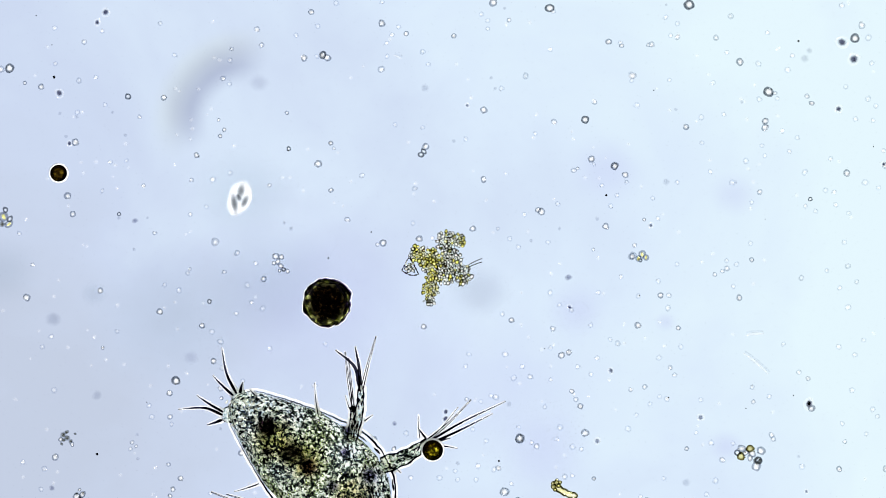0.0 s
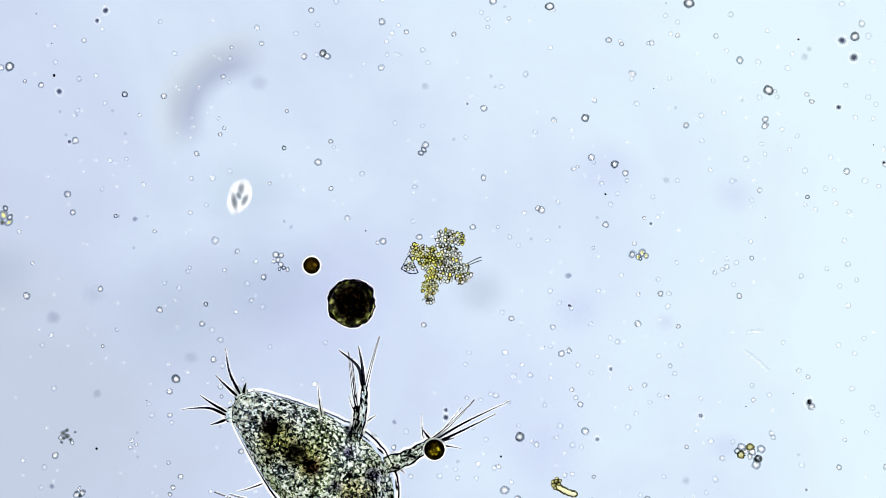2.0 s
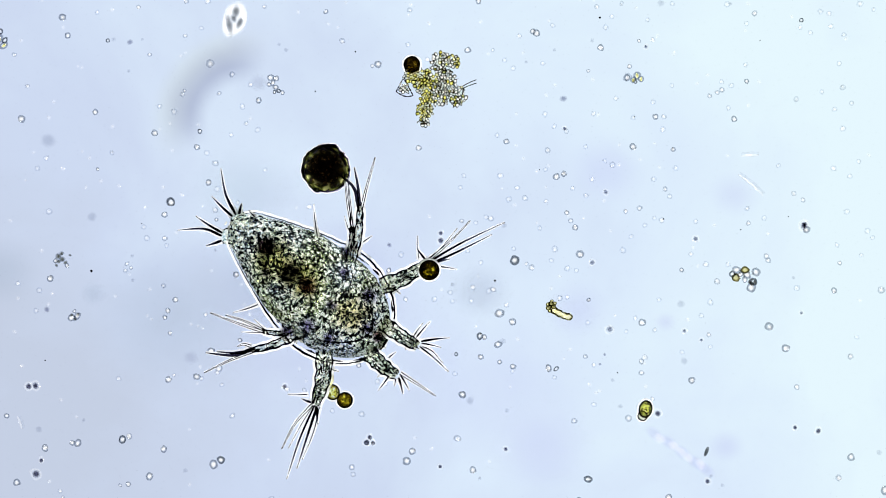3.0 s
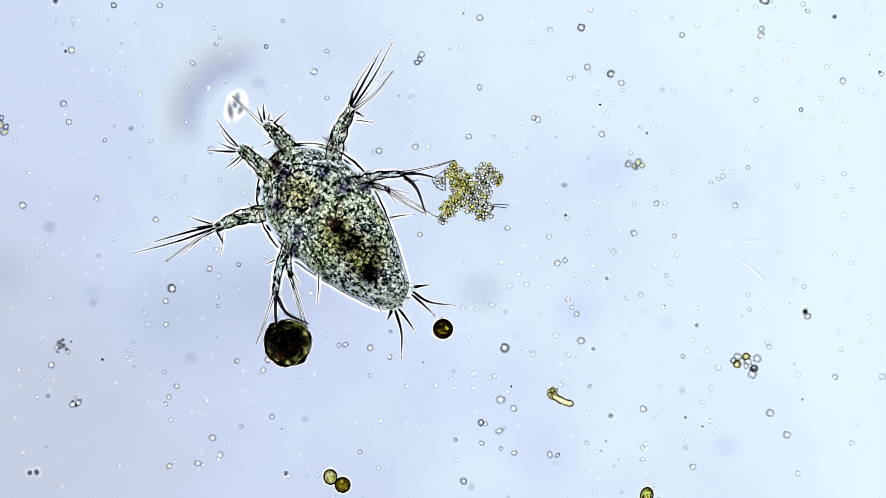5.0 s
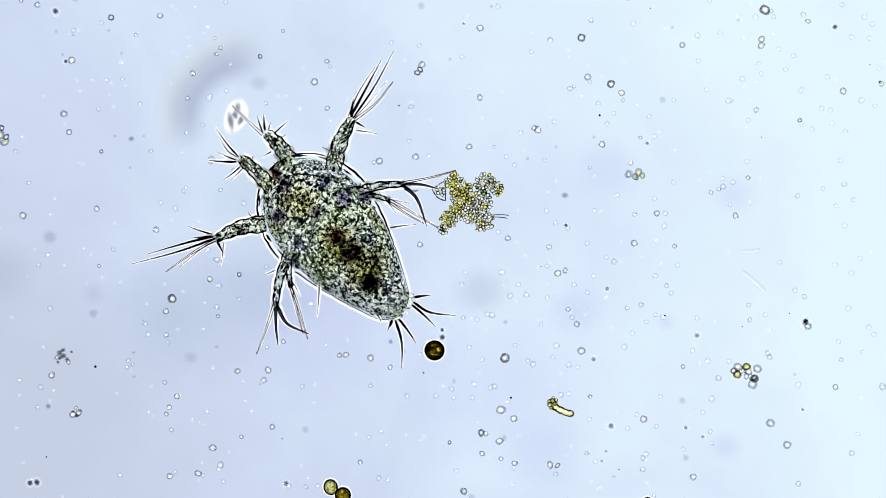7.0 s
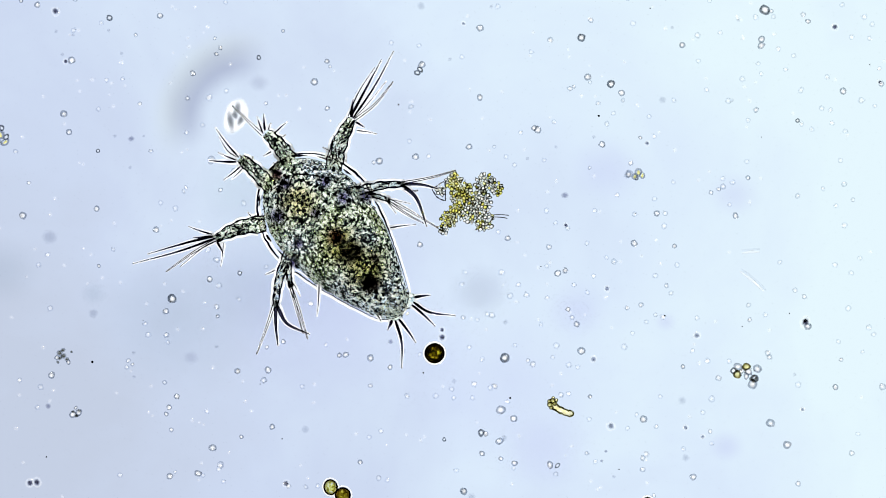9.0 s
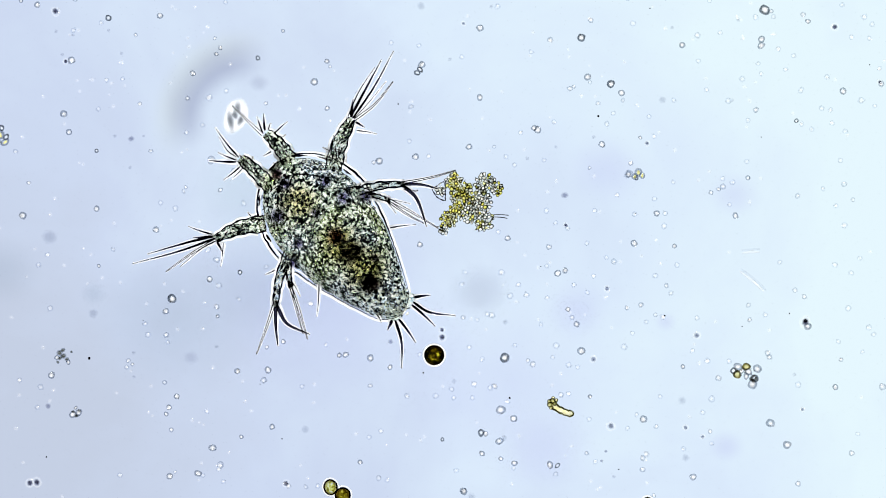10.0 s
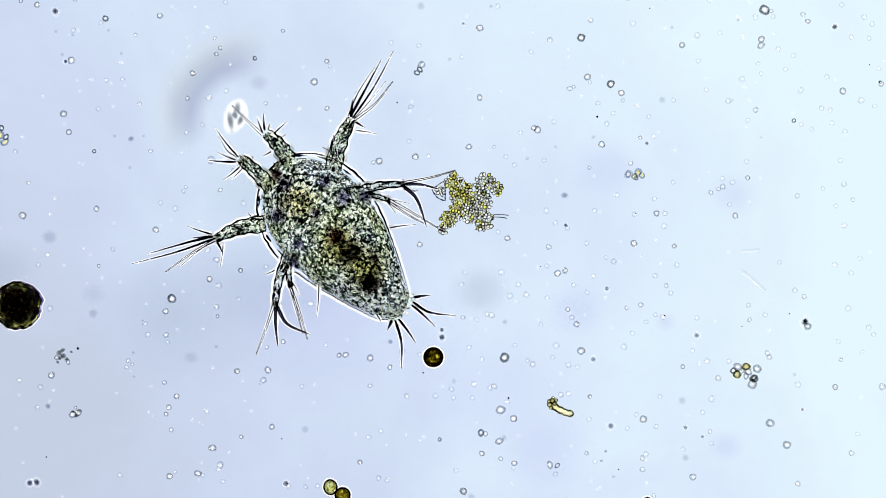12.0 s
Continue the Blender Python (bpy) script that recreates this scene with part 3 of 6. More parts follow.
def limb(owner, name, places, widths, z=0.040, rings=3):
    """A jointed leg: clear filling with dark wrinkles and bright grains, crooked dark edges, joint rings, and a halo of
    light drawn as ribbons.
    """
    pts = spline([on_larva(u, v, z) for u, v in places], 16)
    if widths[0] > 22:
        pts = pts[2:]           # its root is hidden in the trunk
    n = len(pts)
    ws = [np.interp(i / (n - 1), np.linspace(0, 1, len(widths)), widths) * 0.43 * K for i in range(n)]
    ws = [w * (1.0 + 0.10 * math.sin(i * 1.75 + places[0][0])) * (0.72 if i == n - 1 else 1.0) for i, w in enumerate(ws)]
    bm = bmesh.new()
    tube(bm, pts, ws, 10, 0.45)
    bm.normal_update()
    for f in bm.faces:
        f.material_index = 1 if f.normal.z < -0.05 else 0
    leg = part(name, bm, LIMB if widths[0] > 22 else THIN_LIMB, owner)
    leg.data.materials.append(LIMB_UNDER)
    sides = [Vector((-(q.y - p.y), q.x - p.x, 0)).normalized() for p, q in zip([pts[0], *pts[:-1]], [*pts[1:], pts[-1]])]
    rng = random.Random(int(places[0][0]))
    for sign in (1, -1):
        line = [p + sides[i] * (sign * (ws[i] + rng.uniform(-0.7, 0.5) * K)) for i, p in enumerate(pts)]
        bm = bmesh.new()
        tube(bm, line, [rng.uniform(0.9, 2.1) * K for i in range(n)], 6)
        part("edge", bm, CUTICLE, leg)
    # halo of light along both sides of the leg, added as film
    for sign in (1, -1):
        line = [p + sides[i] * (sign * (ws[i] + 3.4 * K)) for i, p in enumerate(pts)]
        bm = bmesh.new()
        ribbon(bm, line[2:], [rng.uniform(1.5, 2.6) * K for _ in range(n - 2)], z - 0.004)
        part("pale_fringe", bm, HALO_AND_MARGIN, leg)
    for j in range(1, rings):
        i = int(j / rings * (n - 1))
        bm = bmesh.new()
        tube(bm, curve(pts[i] + sides[i] * ws[i] + Vector((0, 0, 0.004)), pts[i] - sides[i] * ws[i] + Vector((0, 0, 0.004)), 0.12, 7), [0.6 * K] * 7, 5)
        part("joint", bm, CUTICLE, leg)

    def on_leg(g):
        i, f = g.randrange(0, n - 1), g.uniform(-0.72, 0.72)
        p = pts[i].lerp(pts[i + 1], g.random()) + sides[i] * (f * ws[i]) + Vector((0, 0, 0.001 + 0.45 * ws[i] * math.sqrt(1 - f * f)))
        d = pts[i + 1] - pts[i]
        return p, math.atan2(d.y, d.x)

    area = sum(ws) / n * 2 * sum((q - p).length for p, q in zip(pts, pts[1:])) / (K * K)
    strands(leg, [(*on_leg(rng), rng.uniform(6, 14) * K, rng.uniform(0.8, 1.5) * K) for _ in range(int(area / 48))], rng, 0.16)
    granules(leg, packed(rng, int(area / 22), 1.5, 2.7, lambda g: on_leg(g)[0]), rng, 1.8, LIMB_GRANULE, 0.75)
    return leg


def skin(u, v):
    """How high the trunk's back lies over the slide at a chart place of the resting larva."""
    axis = TAIL - HEAD
    d = axis.normalized()
    q = Vector((u, v, 0)) - HEAD
    w = max(half_width(q.dot(d) / axis.length) - 6.0, 5.0)
    f = min(0.98, abs(q.x * d.y - q.y * d.x) / w)
    return 0.018 + 0.05 * math.sqrt(1 - f * f) * min(1.0, w / 100.0) ** 0.7


HOLLOW = {(1.3, 3), (1.6, 3), (1.8, 3), (1.5, 3)}     # slender setae: thickness and number of places
SWAY = []                   # thick bristles held at another angle before the larva turns


def granules(owner, spots, rng, stretch=0.5, material=None, milky=0.45):
    """Countless refracting grains packed in tissue, in one mesh: rows of place and size."""
    bm = bmesh.new()
    bmesh.ops.create_icosphere(bm, subdivisions=2, radius=1.0)
    unit = np.array([v.co[:] for v in bm.verts])
    tri = np.array([[v.index for v in f.verts] for f in bm.faces])
    bm.free()
    verts, faces, slots = [], [], []
    for i, (p, r) in enumerate(spots):
        a, e = rng.uniform(0, math.pi), 1.0 + stretch * rng.random() ** 2
        c, sn = math.cos(a), math.sin(a)
        # a share of the grains are highlights, put in as white grains
        bright = rng.random() < milky
        if bright:
            r *= 0.75
        slots.append(int(bright))
        q = unit * (r * e, r / math.sqrt(e), r * 0.8)
        verts.append(np.stack((q[:, 0] * c - q[:, 1] * sn, q[:, 0] * sn + q[:, 1] * c, q[:, 2]), 1) + np.array(p[:]))
        faces.append(tri + i * len(unit))
    me = bpy.data.meshes.new("granular_filling")
    me.from_pydata(np.concatenate(verts).tolist(), [], np.concatenate(faces).tolist())
    for f in me.polygons:
        f.use_smooth = True
    me.materials.append(material or GRANULE)
    me.materials.append(SPARK)
    me.polygons.foreach_set("material_index", np.repeat(slots, len(tri)))
    ob = new("granular_filling", me)
    ob.parent = owner
    return tagged(ob, "fine glassy granules and white highlights in the tissue", kind="stuff")


def packed(rng, n, r0, r1, where):
    """Up to n places that keep clear of one another; where(rng) offers one."""
    spots, grid = [], {}
    for _ in range(n):
        p, r = where(rng), rng.uniform(r0, r1) * K
        key = (int(p.x / (4 * K)), int(p.y / (4 * K)))
        near = [q for i in (-1, 0, 1) for j in (-1, 0, 1) for q in grid.get((key[0] + i, key[1] + j), ())]
        if any((p - q).length < 0.72 * (r + s) for q, s in near):
            continue
        grid.setdefault(key, []).append((p, r))
        spots.append((p, r))
    return spots


def margin_folds(body):
    """Short dark folds in the clear margin round the head."""
    rng = random.Random(8)
    right, left = outline(-6.0, 120, 0.0, 0.5)
    line = [Vector((p.x, p.y, 0.022)) for p in (*right[::-1], *left[1:])]
    i = 4
    bm = bmesh.new()
    while i < len(line) - 20:
        n = rng.randrange(7, 17)
        inward = rng.uniform(-1.5, 4.0) * K
        seg = [p - p.normalized() * inward for p in line[i:i + n]]
        tube(bm, seg, [rng.uniform(1.1, 2.9) * K * math.sin(math.pi * (k + 0.7) / (n + 0.4)) for k in range(n)], 5)
        i += n + rng.randrange(2, 9)
    part("fold", bm, CUTICLE, body, "dark folds in the clear margin")


def nauplius():
    body = tagged(empty("nauplius_larva"), "translucent grey-green crustacean larva with six bristled limbs", "larva")
    bm = bmesh.new()
    dome(bm, lambda s: -13.0 + 11.0 * min(1.0, max(0.0, (s - 0.40) / 0.2)), 0.05, 0.018, 22, 130)
    trunk = part("trunk", bm, BODY, body, "granular grey-green see-through trunk")
    trunk.data.materials.append(BELLY)
    trunk.data.materials.append(TAIL_TISSUE)
    along = on_larva(*TAIL[:2]) - on_larva(*HEAD[:2])
    for f in trunk.data.polygons:
        s = (f.center - on_larva(*HEAD[:2])).dot(along) / along.length_squared
        if f.material_index == 0 and s + 0.05 * noise.noise(f.center * 90.0) > 0.85:
            f.material_index = 2
    bm = bmesh.new()
    edge_line(bm, 0.0, 1.5 * K, 0.02)
    part("shield_edge", bm, CUTICLE, body, "thin dark edge of the clear shield")
    # bright halo outside the larva's edge, made of a film ribbon
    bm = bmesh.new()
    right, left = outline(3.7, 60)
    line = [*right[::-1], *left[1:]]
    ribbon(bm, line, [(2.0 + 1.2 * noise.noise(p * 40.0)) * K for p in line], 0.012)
    part("pale_fringe", bm, HALO_AND_MARGIN, body)
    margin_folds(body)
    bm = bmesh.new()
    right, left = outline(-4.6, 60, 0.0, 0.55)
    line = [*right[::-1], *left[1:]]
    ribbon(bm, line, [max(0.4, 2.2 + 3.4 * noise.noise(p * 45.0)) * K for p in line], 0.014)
    part("clear_margin", bm, HALO_AND_MARGIN, body, "clear margin of the shield")
    rng = random.Random(3)
    right, left = outline(lambda s: -13.0 + 8.0 * min(1.0, max(0.0, (s - 0.40) / 0.2)), 200)

    def on_trunk(g):
        i, f = int(200 / math.pi * math.acos(1 - 2 * g.uniform(0.003, 0.997))), g.uniform(-0.98, 0.98)
        mid, half = (right[i] + left[i]) / 2, (right[i] - left[i]) / 2
        if g.random() * 100 * K > half.length:
            return on_trunk(g)
        w = half.length / (100 * K)
        p = mid + half * f
        return Vector((p.x, p.y, 0.0200 + 0.05 * math.sqrt(1 - f * f) * min(1.0, w) ** 0.7))

    granules(body, packed(rng, 1700, 1.4, 2.4, on_trunk), rng, 1.8, None, 0.8)
    strands(body, [(on_trunk(rng), rng.uniform(0, 6.28), rng.uniform(5, 10) * K, rng.uniform(0.8, 1.3) * K) for _ in range(420)], rng)
    # inside
    for name, mat, u, v, r, label in (
            ("gut", GUT, 606, 432, 56, "yellow-brown gut"), ("gut", GUT, 648, 478, 62, "dark brown gut"), ("gut", GUT_DARK, 622, 447, 36, "dark brown gut"),
            ("gut", GUT_END, 657, 502, 30, "dark purple-brown gut end"), ("gut", GUT_END, 655, 501, 14, "dark purple-brown gut end"), ("gut", RED, 597, 419, 26, "reddish gut spot"), ("gut", GUT_DARK, 599, 424, 16, "reddish gut spot"),
            ("eye_spot", RED, 493, 311, 17, "dark red eye spot"), ("eye_spot", BRUISE, 494, 308, 12, "dark red eye spot"), ("upper_lip", YOLK, 530, 358, 52, "yellowish upper lip"),
            ("pigment", BRUISE, 610, 352, 24, "violet pigment"), ("pigment", BRUISE, 648, 348, 20, "violet pigment"), ("pigment", BRUISE, 496, 385, 28, "violet pigment"),
            ("pigment", BRUISE, 562, 379, 18, "violet pigment"), ("pigment", BRUISE, 520, 465, 16, "violet pigment"), ("pigment", BRUISE, 532, 432, 14, "violet pigment"),
            ("pigment", BRUISE, 508, 328, 20, "violet pigment"), ("pigment", BRUISE, 578, 324, 18, "violet pigment"), ("pigment", BRUISE, 664, 458, 16, "violet pigment")):
        bm = bmesh.new()
        ball(bm, (0, 0, 0), 1.0, 3, 0.10, 0.35, 1.6)
        bmesh.ops.delete(bm, geom=[v for v in bm.verts if v.co.z < -0.004], context="VERTS")
        organ = part(name, bm, mat, body, label)
        organ.rotation_euler = (0, 0, 0.7 * u)
        organ.location, organ.scale = on_larva(u, v, skin(u, v) + 0.006 + 0.0003 * (u % 7)), (r * K, r * K, r * K)
    bm = bmesh.new()
    lip = spline([on_larva(u, v, 0.072) for u, v in ((497, 392), (496, 345), (504, 322), (527, 311), (560, 313), (592, 322))], 30)
    tube(bm, lip, [max(0.3, 0.9 + 0.8 * math.sin(math.pi * i / 29) + 0.8 * math.sin(i * 1.9)) * K for i in range(30)], 6)
    part("lip_edge", bm, CUTICLE, body)
    # first antennae
    a = limb(body, "antennule", ((492, 344), (458, 308), (428, 281)), (30, 26, 19))
    for p, w in ((((425, 280), (404, 256), (383, 227)), 1.7), (((421, 279), (405, 268), (390, 243)), 1.2), (((421, 285), (388, 271)), 1.4),
                 (((421, 288), (370, 285)), 2.0), (((428, 296), (398, 320)), 1.5), (((432, 299), (412, 319)), 1.0), (((448, 288), (450, 278)), 0.9)):
        bristle(a, p, w, hollow=(w, len(p)) in HOLLOW)
    a = limb(body, "antennule", ((522, 296), (498, 262), (474, 237)), (32, 28, 20))
    for p, w in ((((467, 240), (440, 215), (413, 189)), 1.8), (((467, 236), (457, 207)), 1.6), (((471, 233), (469, 203)), 2.0), (((477, 232), (481, 219)), 1.2),
                 (((486, 240), (511, 217)), 1.5), (((495, 250), (508, 240)), 0.9), (((482, 270), (467, 278)), 1.3)):
        bristle(a, p, w, hollow=(w, len(p)) in HOLLOW)
    # second antennae
    a = limb(body, "antenna", ((588, 318), (601, 258), (624, 212)), (34, 29, 17))
    for p, w in ((((625, 212), (663, 156), (697, 93)), 1.9), (((622, 208), (648, 160), (676, 108)), 2.3), (((617, 208), (636, 165), (664, 122)), 1.2),
                 (((629, 214), (665, 186), (696, 147)), 1.5), (((628, 211), (655, 182), (684, 146)), 0.8), (((632, 233), (668, 239)), 1.1),
                 (((623, 210), (626, 178)), 3.0), (((584, 268), (572, 262)), 0.9), (((630, 218), (646, 228)), 2.0)):
        bristle(a, p, w, hollow=(w, len(p)) in HOLLOW)
    a = limb(body, "antenna", ((488, 394), (430, 403), (384, 423)), (34, 27, 14))
    for p, w in ((((384, 422), (320, 445), (238, 467)), 2.0), (((382, 418), (330, 431), (264, 450)), 2.2), (((384, 425), (345, 447), (297, 481)), 1.6),
                 (((384, 427), (360, 440), (322, 472)), 1.0), (((378, 415), (336, 401)), 1.5), (((380, 419), (345, 421)), 2.6), (((387, 428), (398, 450)), 2.0),
                 (((398, 430), (393, 472)), 0.9), (((447, 384), (441, 376)), 1.0)):
        bristle(a, p, w, hollow=(w, len(p)) in HOLLOW)
    # mandibles
    a = limb(body, "mandible", ((622, 343), (672, 330), (716, 327)), (20, 14, 10), rings=3)
    for p, w in ((((712, 325), (760, 316), (806, 303)), 1.3), (((712, 327), (745, 328), (777, 336)), 3.1), (((716, 334), (728, 340), (740, 338)), 1.6)):
        bristle(a, p, w, hollow=(w, len(p)) in HOLLOW)
    SWAY.append((bristle(a, ((714, 330), (738, 354), (755, 402)), 3.7), on_larva(714, 330), 55))
    a = limb(body, "mandible_branch", ((648, 345), (670, 349), (690, 356)), (10, 8, 6), rings=2)
    for p, w in ((((684, 352), (728, 376), (776, 405)), 1.6), (((686, 356), (720, 380), (750, 396)), 1.3), (((680, 353), (728, 362)), 0.8), (((684, 356), (702, 380)), 0.8)):
        bristle(a, p, w, hollow=(w, len(p)) in HOLLOW)
    a = limb(body, "mandible", ((514, 446), (496, 495), (489, 541)), (20, 15, 10), rings=3)
    for p, w in ((((488, 535), (474, 578), (456, 626)), 1.6), (((490, 538), (490, 575), (494, 612)), 3.2)):
        bristle(a, p, w, hollow=(w, len(p)) in HOLLOW)
    SWAY.append((bristle(a, ((492, 540), (510, 572), (550, 591)), 3.6), on_larva(492, 540), -20))
    SWAY.append((a, on_larva(498, 480), -6))
    a = limb(body, "mandible_branch", ((512, 458), (513, 486), (517, 508)), (13, 10, 6), rings=2)
    for p, w in ((((514, 502), (530, 545), (546, 600)), 1.8), (((516, 506), (526, 545), (538, 590)), 1.3), (((520, 500), (533, 525)), 0.8)):
        bristle(a, p, w, hollow=(w, len(p)) in HOLLOW)
    SWAY.append((a, on_larva(511, 470), -20))
    # tail lobes and single bristles of the trunk
    for u, v in ((721, 531), (697, 557)):
        bm = bmesh.new()
        ball(bm, on_larva(u, v, 0.016), 15 * K, 2, 0.6, 0.25, 2.0)
        lobe = part("tail_lobe", bm, THIN_LIMB, body)
        bm = bmesh.new()
        line = [on_larva(u + 14.5 * math.cos(a), v + 14.5 * math.sin(a), 0.018) for a in (radians(-48 + 13 * i) for i in range(15))]
        tube(bm, line, [1.1 * K] * 15, 6)
        part("edge", bm, CUTICLE, lobe)
    strands(body, [(on_larva(*p, skin(*p) + 0.002), rng.uniform(0, 6.28), rng.uniform(6, 10) * K, rng.uniform(0.8, 1.3) * K)
                   for p in ((rng.uniform(668, 722), rng.uniform(515, 555)) for _ in range(26))], rng)
    granules(body, packed(rng, 90, 2.2, 3.4, lambda g: (lambda p: on_larva(*p, skin(*p) + 0.003))((g.uniform(668, 722), g.uniform(512, 556)))), rng, 1.0, None, 0.9)
    for p, w in ((((731, 534), (760, 552), (806, 558)), 2.4), (((729, 539), (770, 577)), 2.2), (((733, 526), (762, 522)), 2.4), (((700, 566), (711, 605), (711, 651)), 2.4),
                 (((706, 564), (736, 606)), 2.2), (((694, 566), (686, 584)), 2.6), (((690, 404), (736, 398)), 1.3), (((566, 502), (562, 560)), 1.2),
                 (((489, 478), (471, 486)), 1.1), (((668, 556), (676, 570)), 1.3)):
        bristle(body, p, w)
    return body


larva = nauplius()


# ---- round algae ----
def alga(name, u, v, radius, material, label, category, lumps, sheath):
    """A round cell or colony with a pale halo of light put in as a film; its body can roll inside."""
    thing = tagged(empty(name, at(u, v, 0.0)), label, category)
    bm = bmesh.new()
    ball(bm, (0, 0, 0), 1.0, 5 if radius > 25 else 3, 1.0, lumps, 2.6)
    for v in bm.verts:
        v.co *= radius * K * (1 + (0.08 * noise.noise(v.co * 1.9 + Vector((4, 2, 1))) + 0.12 * (abs(noise.noise(v.co * 2.7 + Vector((1, 7, 3)))) - 0.2) + 0.014 * noise.noise(v.co * 9.0) if radius > 25 else 0))
    core = part("cell_body", bm, material, thing)
    core.location = (0, 0, radius * K * (1.12 + lumps))
    bm = bmesh.new()
    # white halo outside the outline, built as a flat film
    if radius > 25:
        bm.from_mesh(core.data)
        for v in bm.verts:
            flat = Vector((v.co.x, v.co.y, 0))
            v.co = flat + flat.normalized() * (sheath * K * flat.length / (radius * K)) + Vector((0, 0, 0.03 * v.co.z - 0.52 * radius * K))
        part("sheath", bm, HALO_AND_MARGIN, core, "white halo of light round the cell")
        bm = bmesh.new()
        bm.from_mesh(core.data)
        for v in bm.verts:
            v.co = Vector((v.co.x, v.co.y, 0)) * (1 + 1.1 / radius) + Vector((0, 0, 0.03 * v.co.z - 0.46 * radius * K))
        bmesh.ops.delete(bm, geom=[v for v in bm.verts if Vector((v.co.x, v.co.y, 0)).length < 0.93 * radius * K], context="VERTS")
        part("margin", bm, VIOLET_EDGE, core, "thin violet margin")
    else:
        ring(bm, (radius + sheath * 0.55) * K, sheath * K, radius * 0.5 * K, 48, 6, 0.15)
        part("sheath", bm, HALO_AND_MARGIN, thing, "white halo of light round the cell")
        # dark ring stands in for light bent away at the rim
        bm = bmesh.new()
        ring(bm, radius * 0.82 * K, radius * 0.21 * K, radius * K, 40, 8, 0.8)
        part("cell_wall", bm, RIM, thing, "dark cell rim, built as a ring")
    return thing, core


colony, colony_core = alga("algal_colony", 574, 391, 41.5, COLONY, "large dark green lumpy round algal colony", "algae", 0.03, 2.6)
drifter, _ = alga("round_alga", 98, 162, 14.5, DARK_BROWN, "small dark brown round algal cell", "algae", 0.04, 2.2)
captive, _ = alga("round_alga", 759, 648, 17.5, BROWN, "golden brown round algal cell near the larva", "algae", 0.04, 2.2)


# ---- clump of cells pushed aside by the larva ----
def clump():
    """Many small cells stuck together in a ragged star."""
    rng = random.Random(5)
    thing = tagged(empty("algal_clump", at(771, 327)), "ragged olive-yellow clump of small algal cells", "algae")
    kinds = [shared(name, unit_ball(1.32, 0.26, 0.3, 0.12), material) for name, material in (("clear_cell", CELL_CLEAR), ("yellow_cell", CELL_YELLOW), ("olive_cell", CELL_OLIVE))]
    # gleams where round cells gather the light, painted on as small discs
    gleam = shared("bright_core", unit_ball(0.86, 0.3, 0.34), WHITE_GLOW)
    golden = shared("golden_core", unit_ball(0.86, 0.3, 0.34), GOLD_GLOW)
    arms = ((-38, -22, 15, 22, 0.75), (-16, -10, 21, 40, 0.85), (12, -44, 18, 32, 0.3), (34, -46, 11, 14, 0.5), (18, -10, 22, 40, 0.3), (40, 14, 17, 26, 0.4),
            (-16, 40, 15, 28, 0.85), (-16, 60, 8, 9, 0.3), (-12, 20, 12, 18, 0.8), (10, 14, 18, 26, 0.5), (-52, 3, 7, 5, 0.0))
    spots = []
    for cu, cv, r, n, olive_share in arms:
        for _ in range(2 * n):
            for _try in range(30):
                a, q = rng.uniform(0, 2 * math.pi), r * math.sqrt(rng.random())
                u, v = cu + q * math.cos(a), cv + q * math.sin(a)
                if all((u - x) ** 2 + (v - y) ** 2 > 23 for x, y in spots):
                    break
            else:
                continue
            spots.append((u, v))
            s, z = rng.uniform(2.8, 4.6) * K, rng.uniform(0.003, 0.012)
            cell = new("cell", kinds[0] if rng.random() > olive_share - 0.06 else kinds[1 if rng.random() < 0.6 else 2])
            cell.parent, cell.location, cell.scale = thing, (u * K, -v * K, z), (s, s * rng.uniform(0.7, 1.0), s)
            cell.rotation_euler = (0, 0, rng.uniform(0, 3))
            if rng.random() < 0.92:
                core = new("bright_core", gleam if cell.data == kinds[0] or rng.random() < 0.3 else golden)
                core.parent, core.location = cell, (rng.uniform(-0.2, 0.2), rng.uniform(-0.2, 0.2), 0.3)
                core.scale = (rng.uniform(0.75, 1.3), rng.uniform(0.6, 1.0), 0.6)
    for cu, cv, r, n, olive_share in arms:
        bm = bmesh.new()
        ball(bm, (0, 0, 0), 1.0, 3, 0.06, 0.2, 1.5)
        bmesh.ops.delete(bm, geom=[v for v in bm.verts if v.co.z < -0.004], context="VERTS")
        film = part("slime", bm, YELLOW_SLIME if olive_share > 0.7 else SLIME, thing, "thin olive slime")
        film.location, film.scale = (cu * K, -cv * K, 0.001), (r * 1.12 * K, r * 1.08 * K, r * K)
    gaps = [rng.choice([p for p in spots if p[0] > -42]) for _ in range(150)]
    strands(thing, [(Vector(((u + rng.uniform(-2.5, 2.5)) * K, -(v + rng.uniform(-2.5, 2.5)) * K, 0.016)), rng.uniform(0, 6.28), rng.uniform(3.5, 9) * K, rng.uniform(0.6, 1.15) * K)
                    for u, v in gaps], rng, 0.7, OLIVE_WALL)
    # a clear wedge-shaped scale and two thin hairs
    corners = [Vector((x * K, -y * K, 0.006)) for x, y in ((-67, 7), (-61, -4), (-54, -15), (-46, -4), (-40, 8), (-38, 14), (-52, 15), (-67, 7))]
    bm = bmesh.new()
    tube(bm, spline(corners, 30), [(1.0 + 0.6 * math.sin(i * 2.6)) * K for i in range(30)], 6)
    part("scale_edge", bm, SHAFT, thing, "dark edge of a clear scale")
    bm = bmesh.new()
    ball(bm, (-53 * K, -3 * K, 0.004), 8 * K, 2, 0.3, 0.2, 1.0)
    part("clear_scale", bm, VEIL_THIN, thing, "clear wedge-shaped scale")
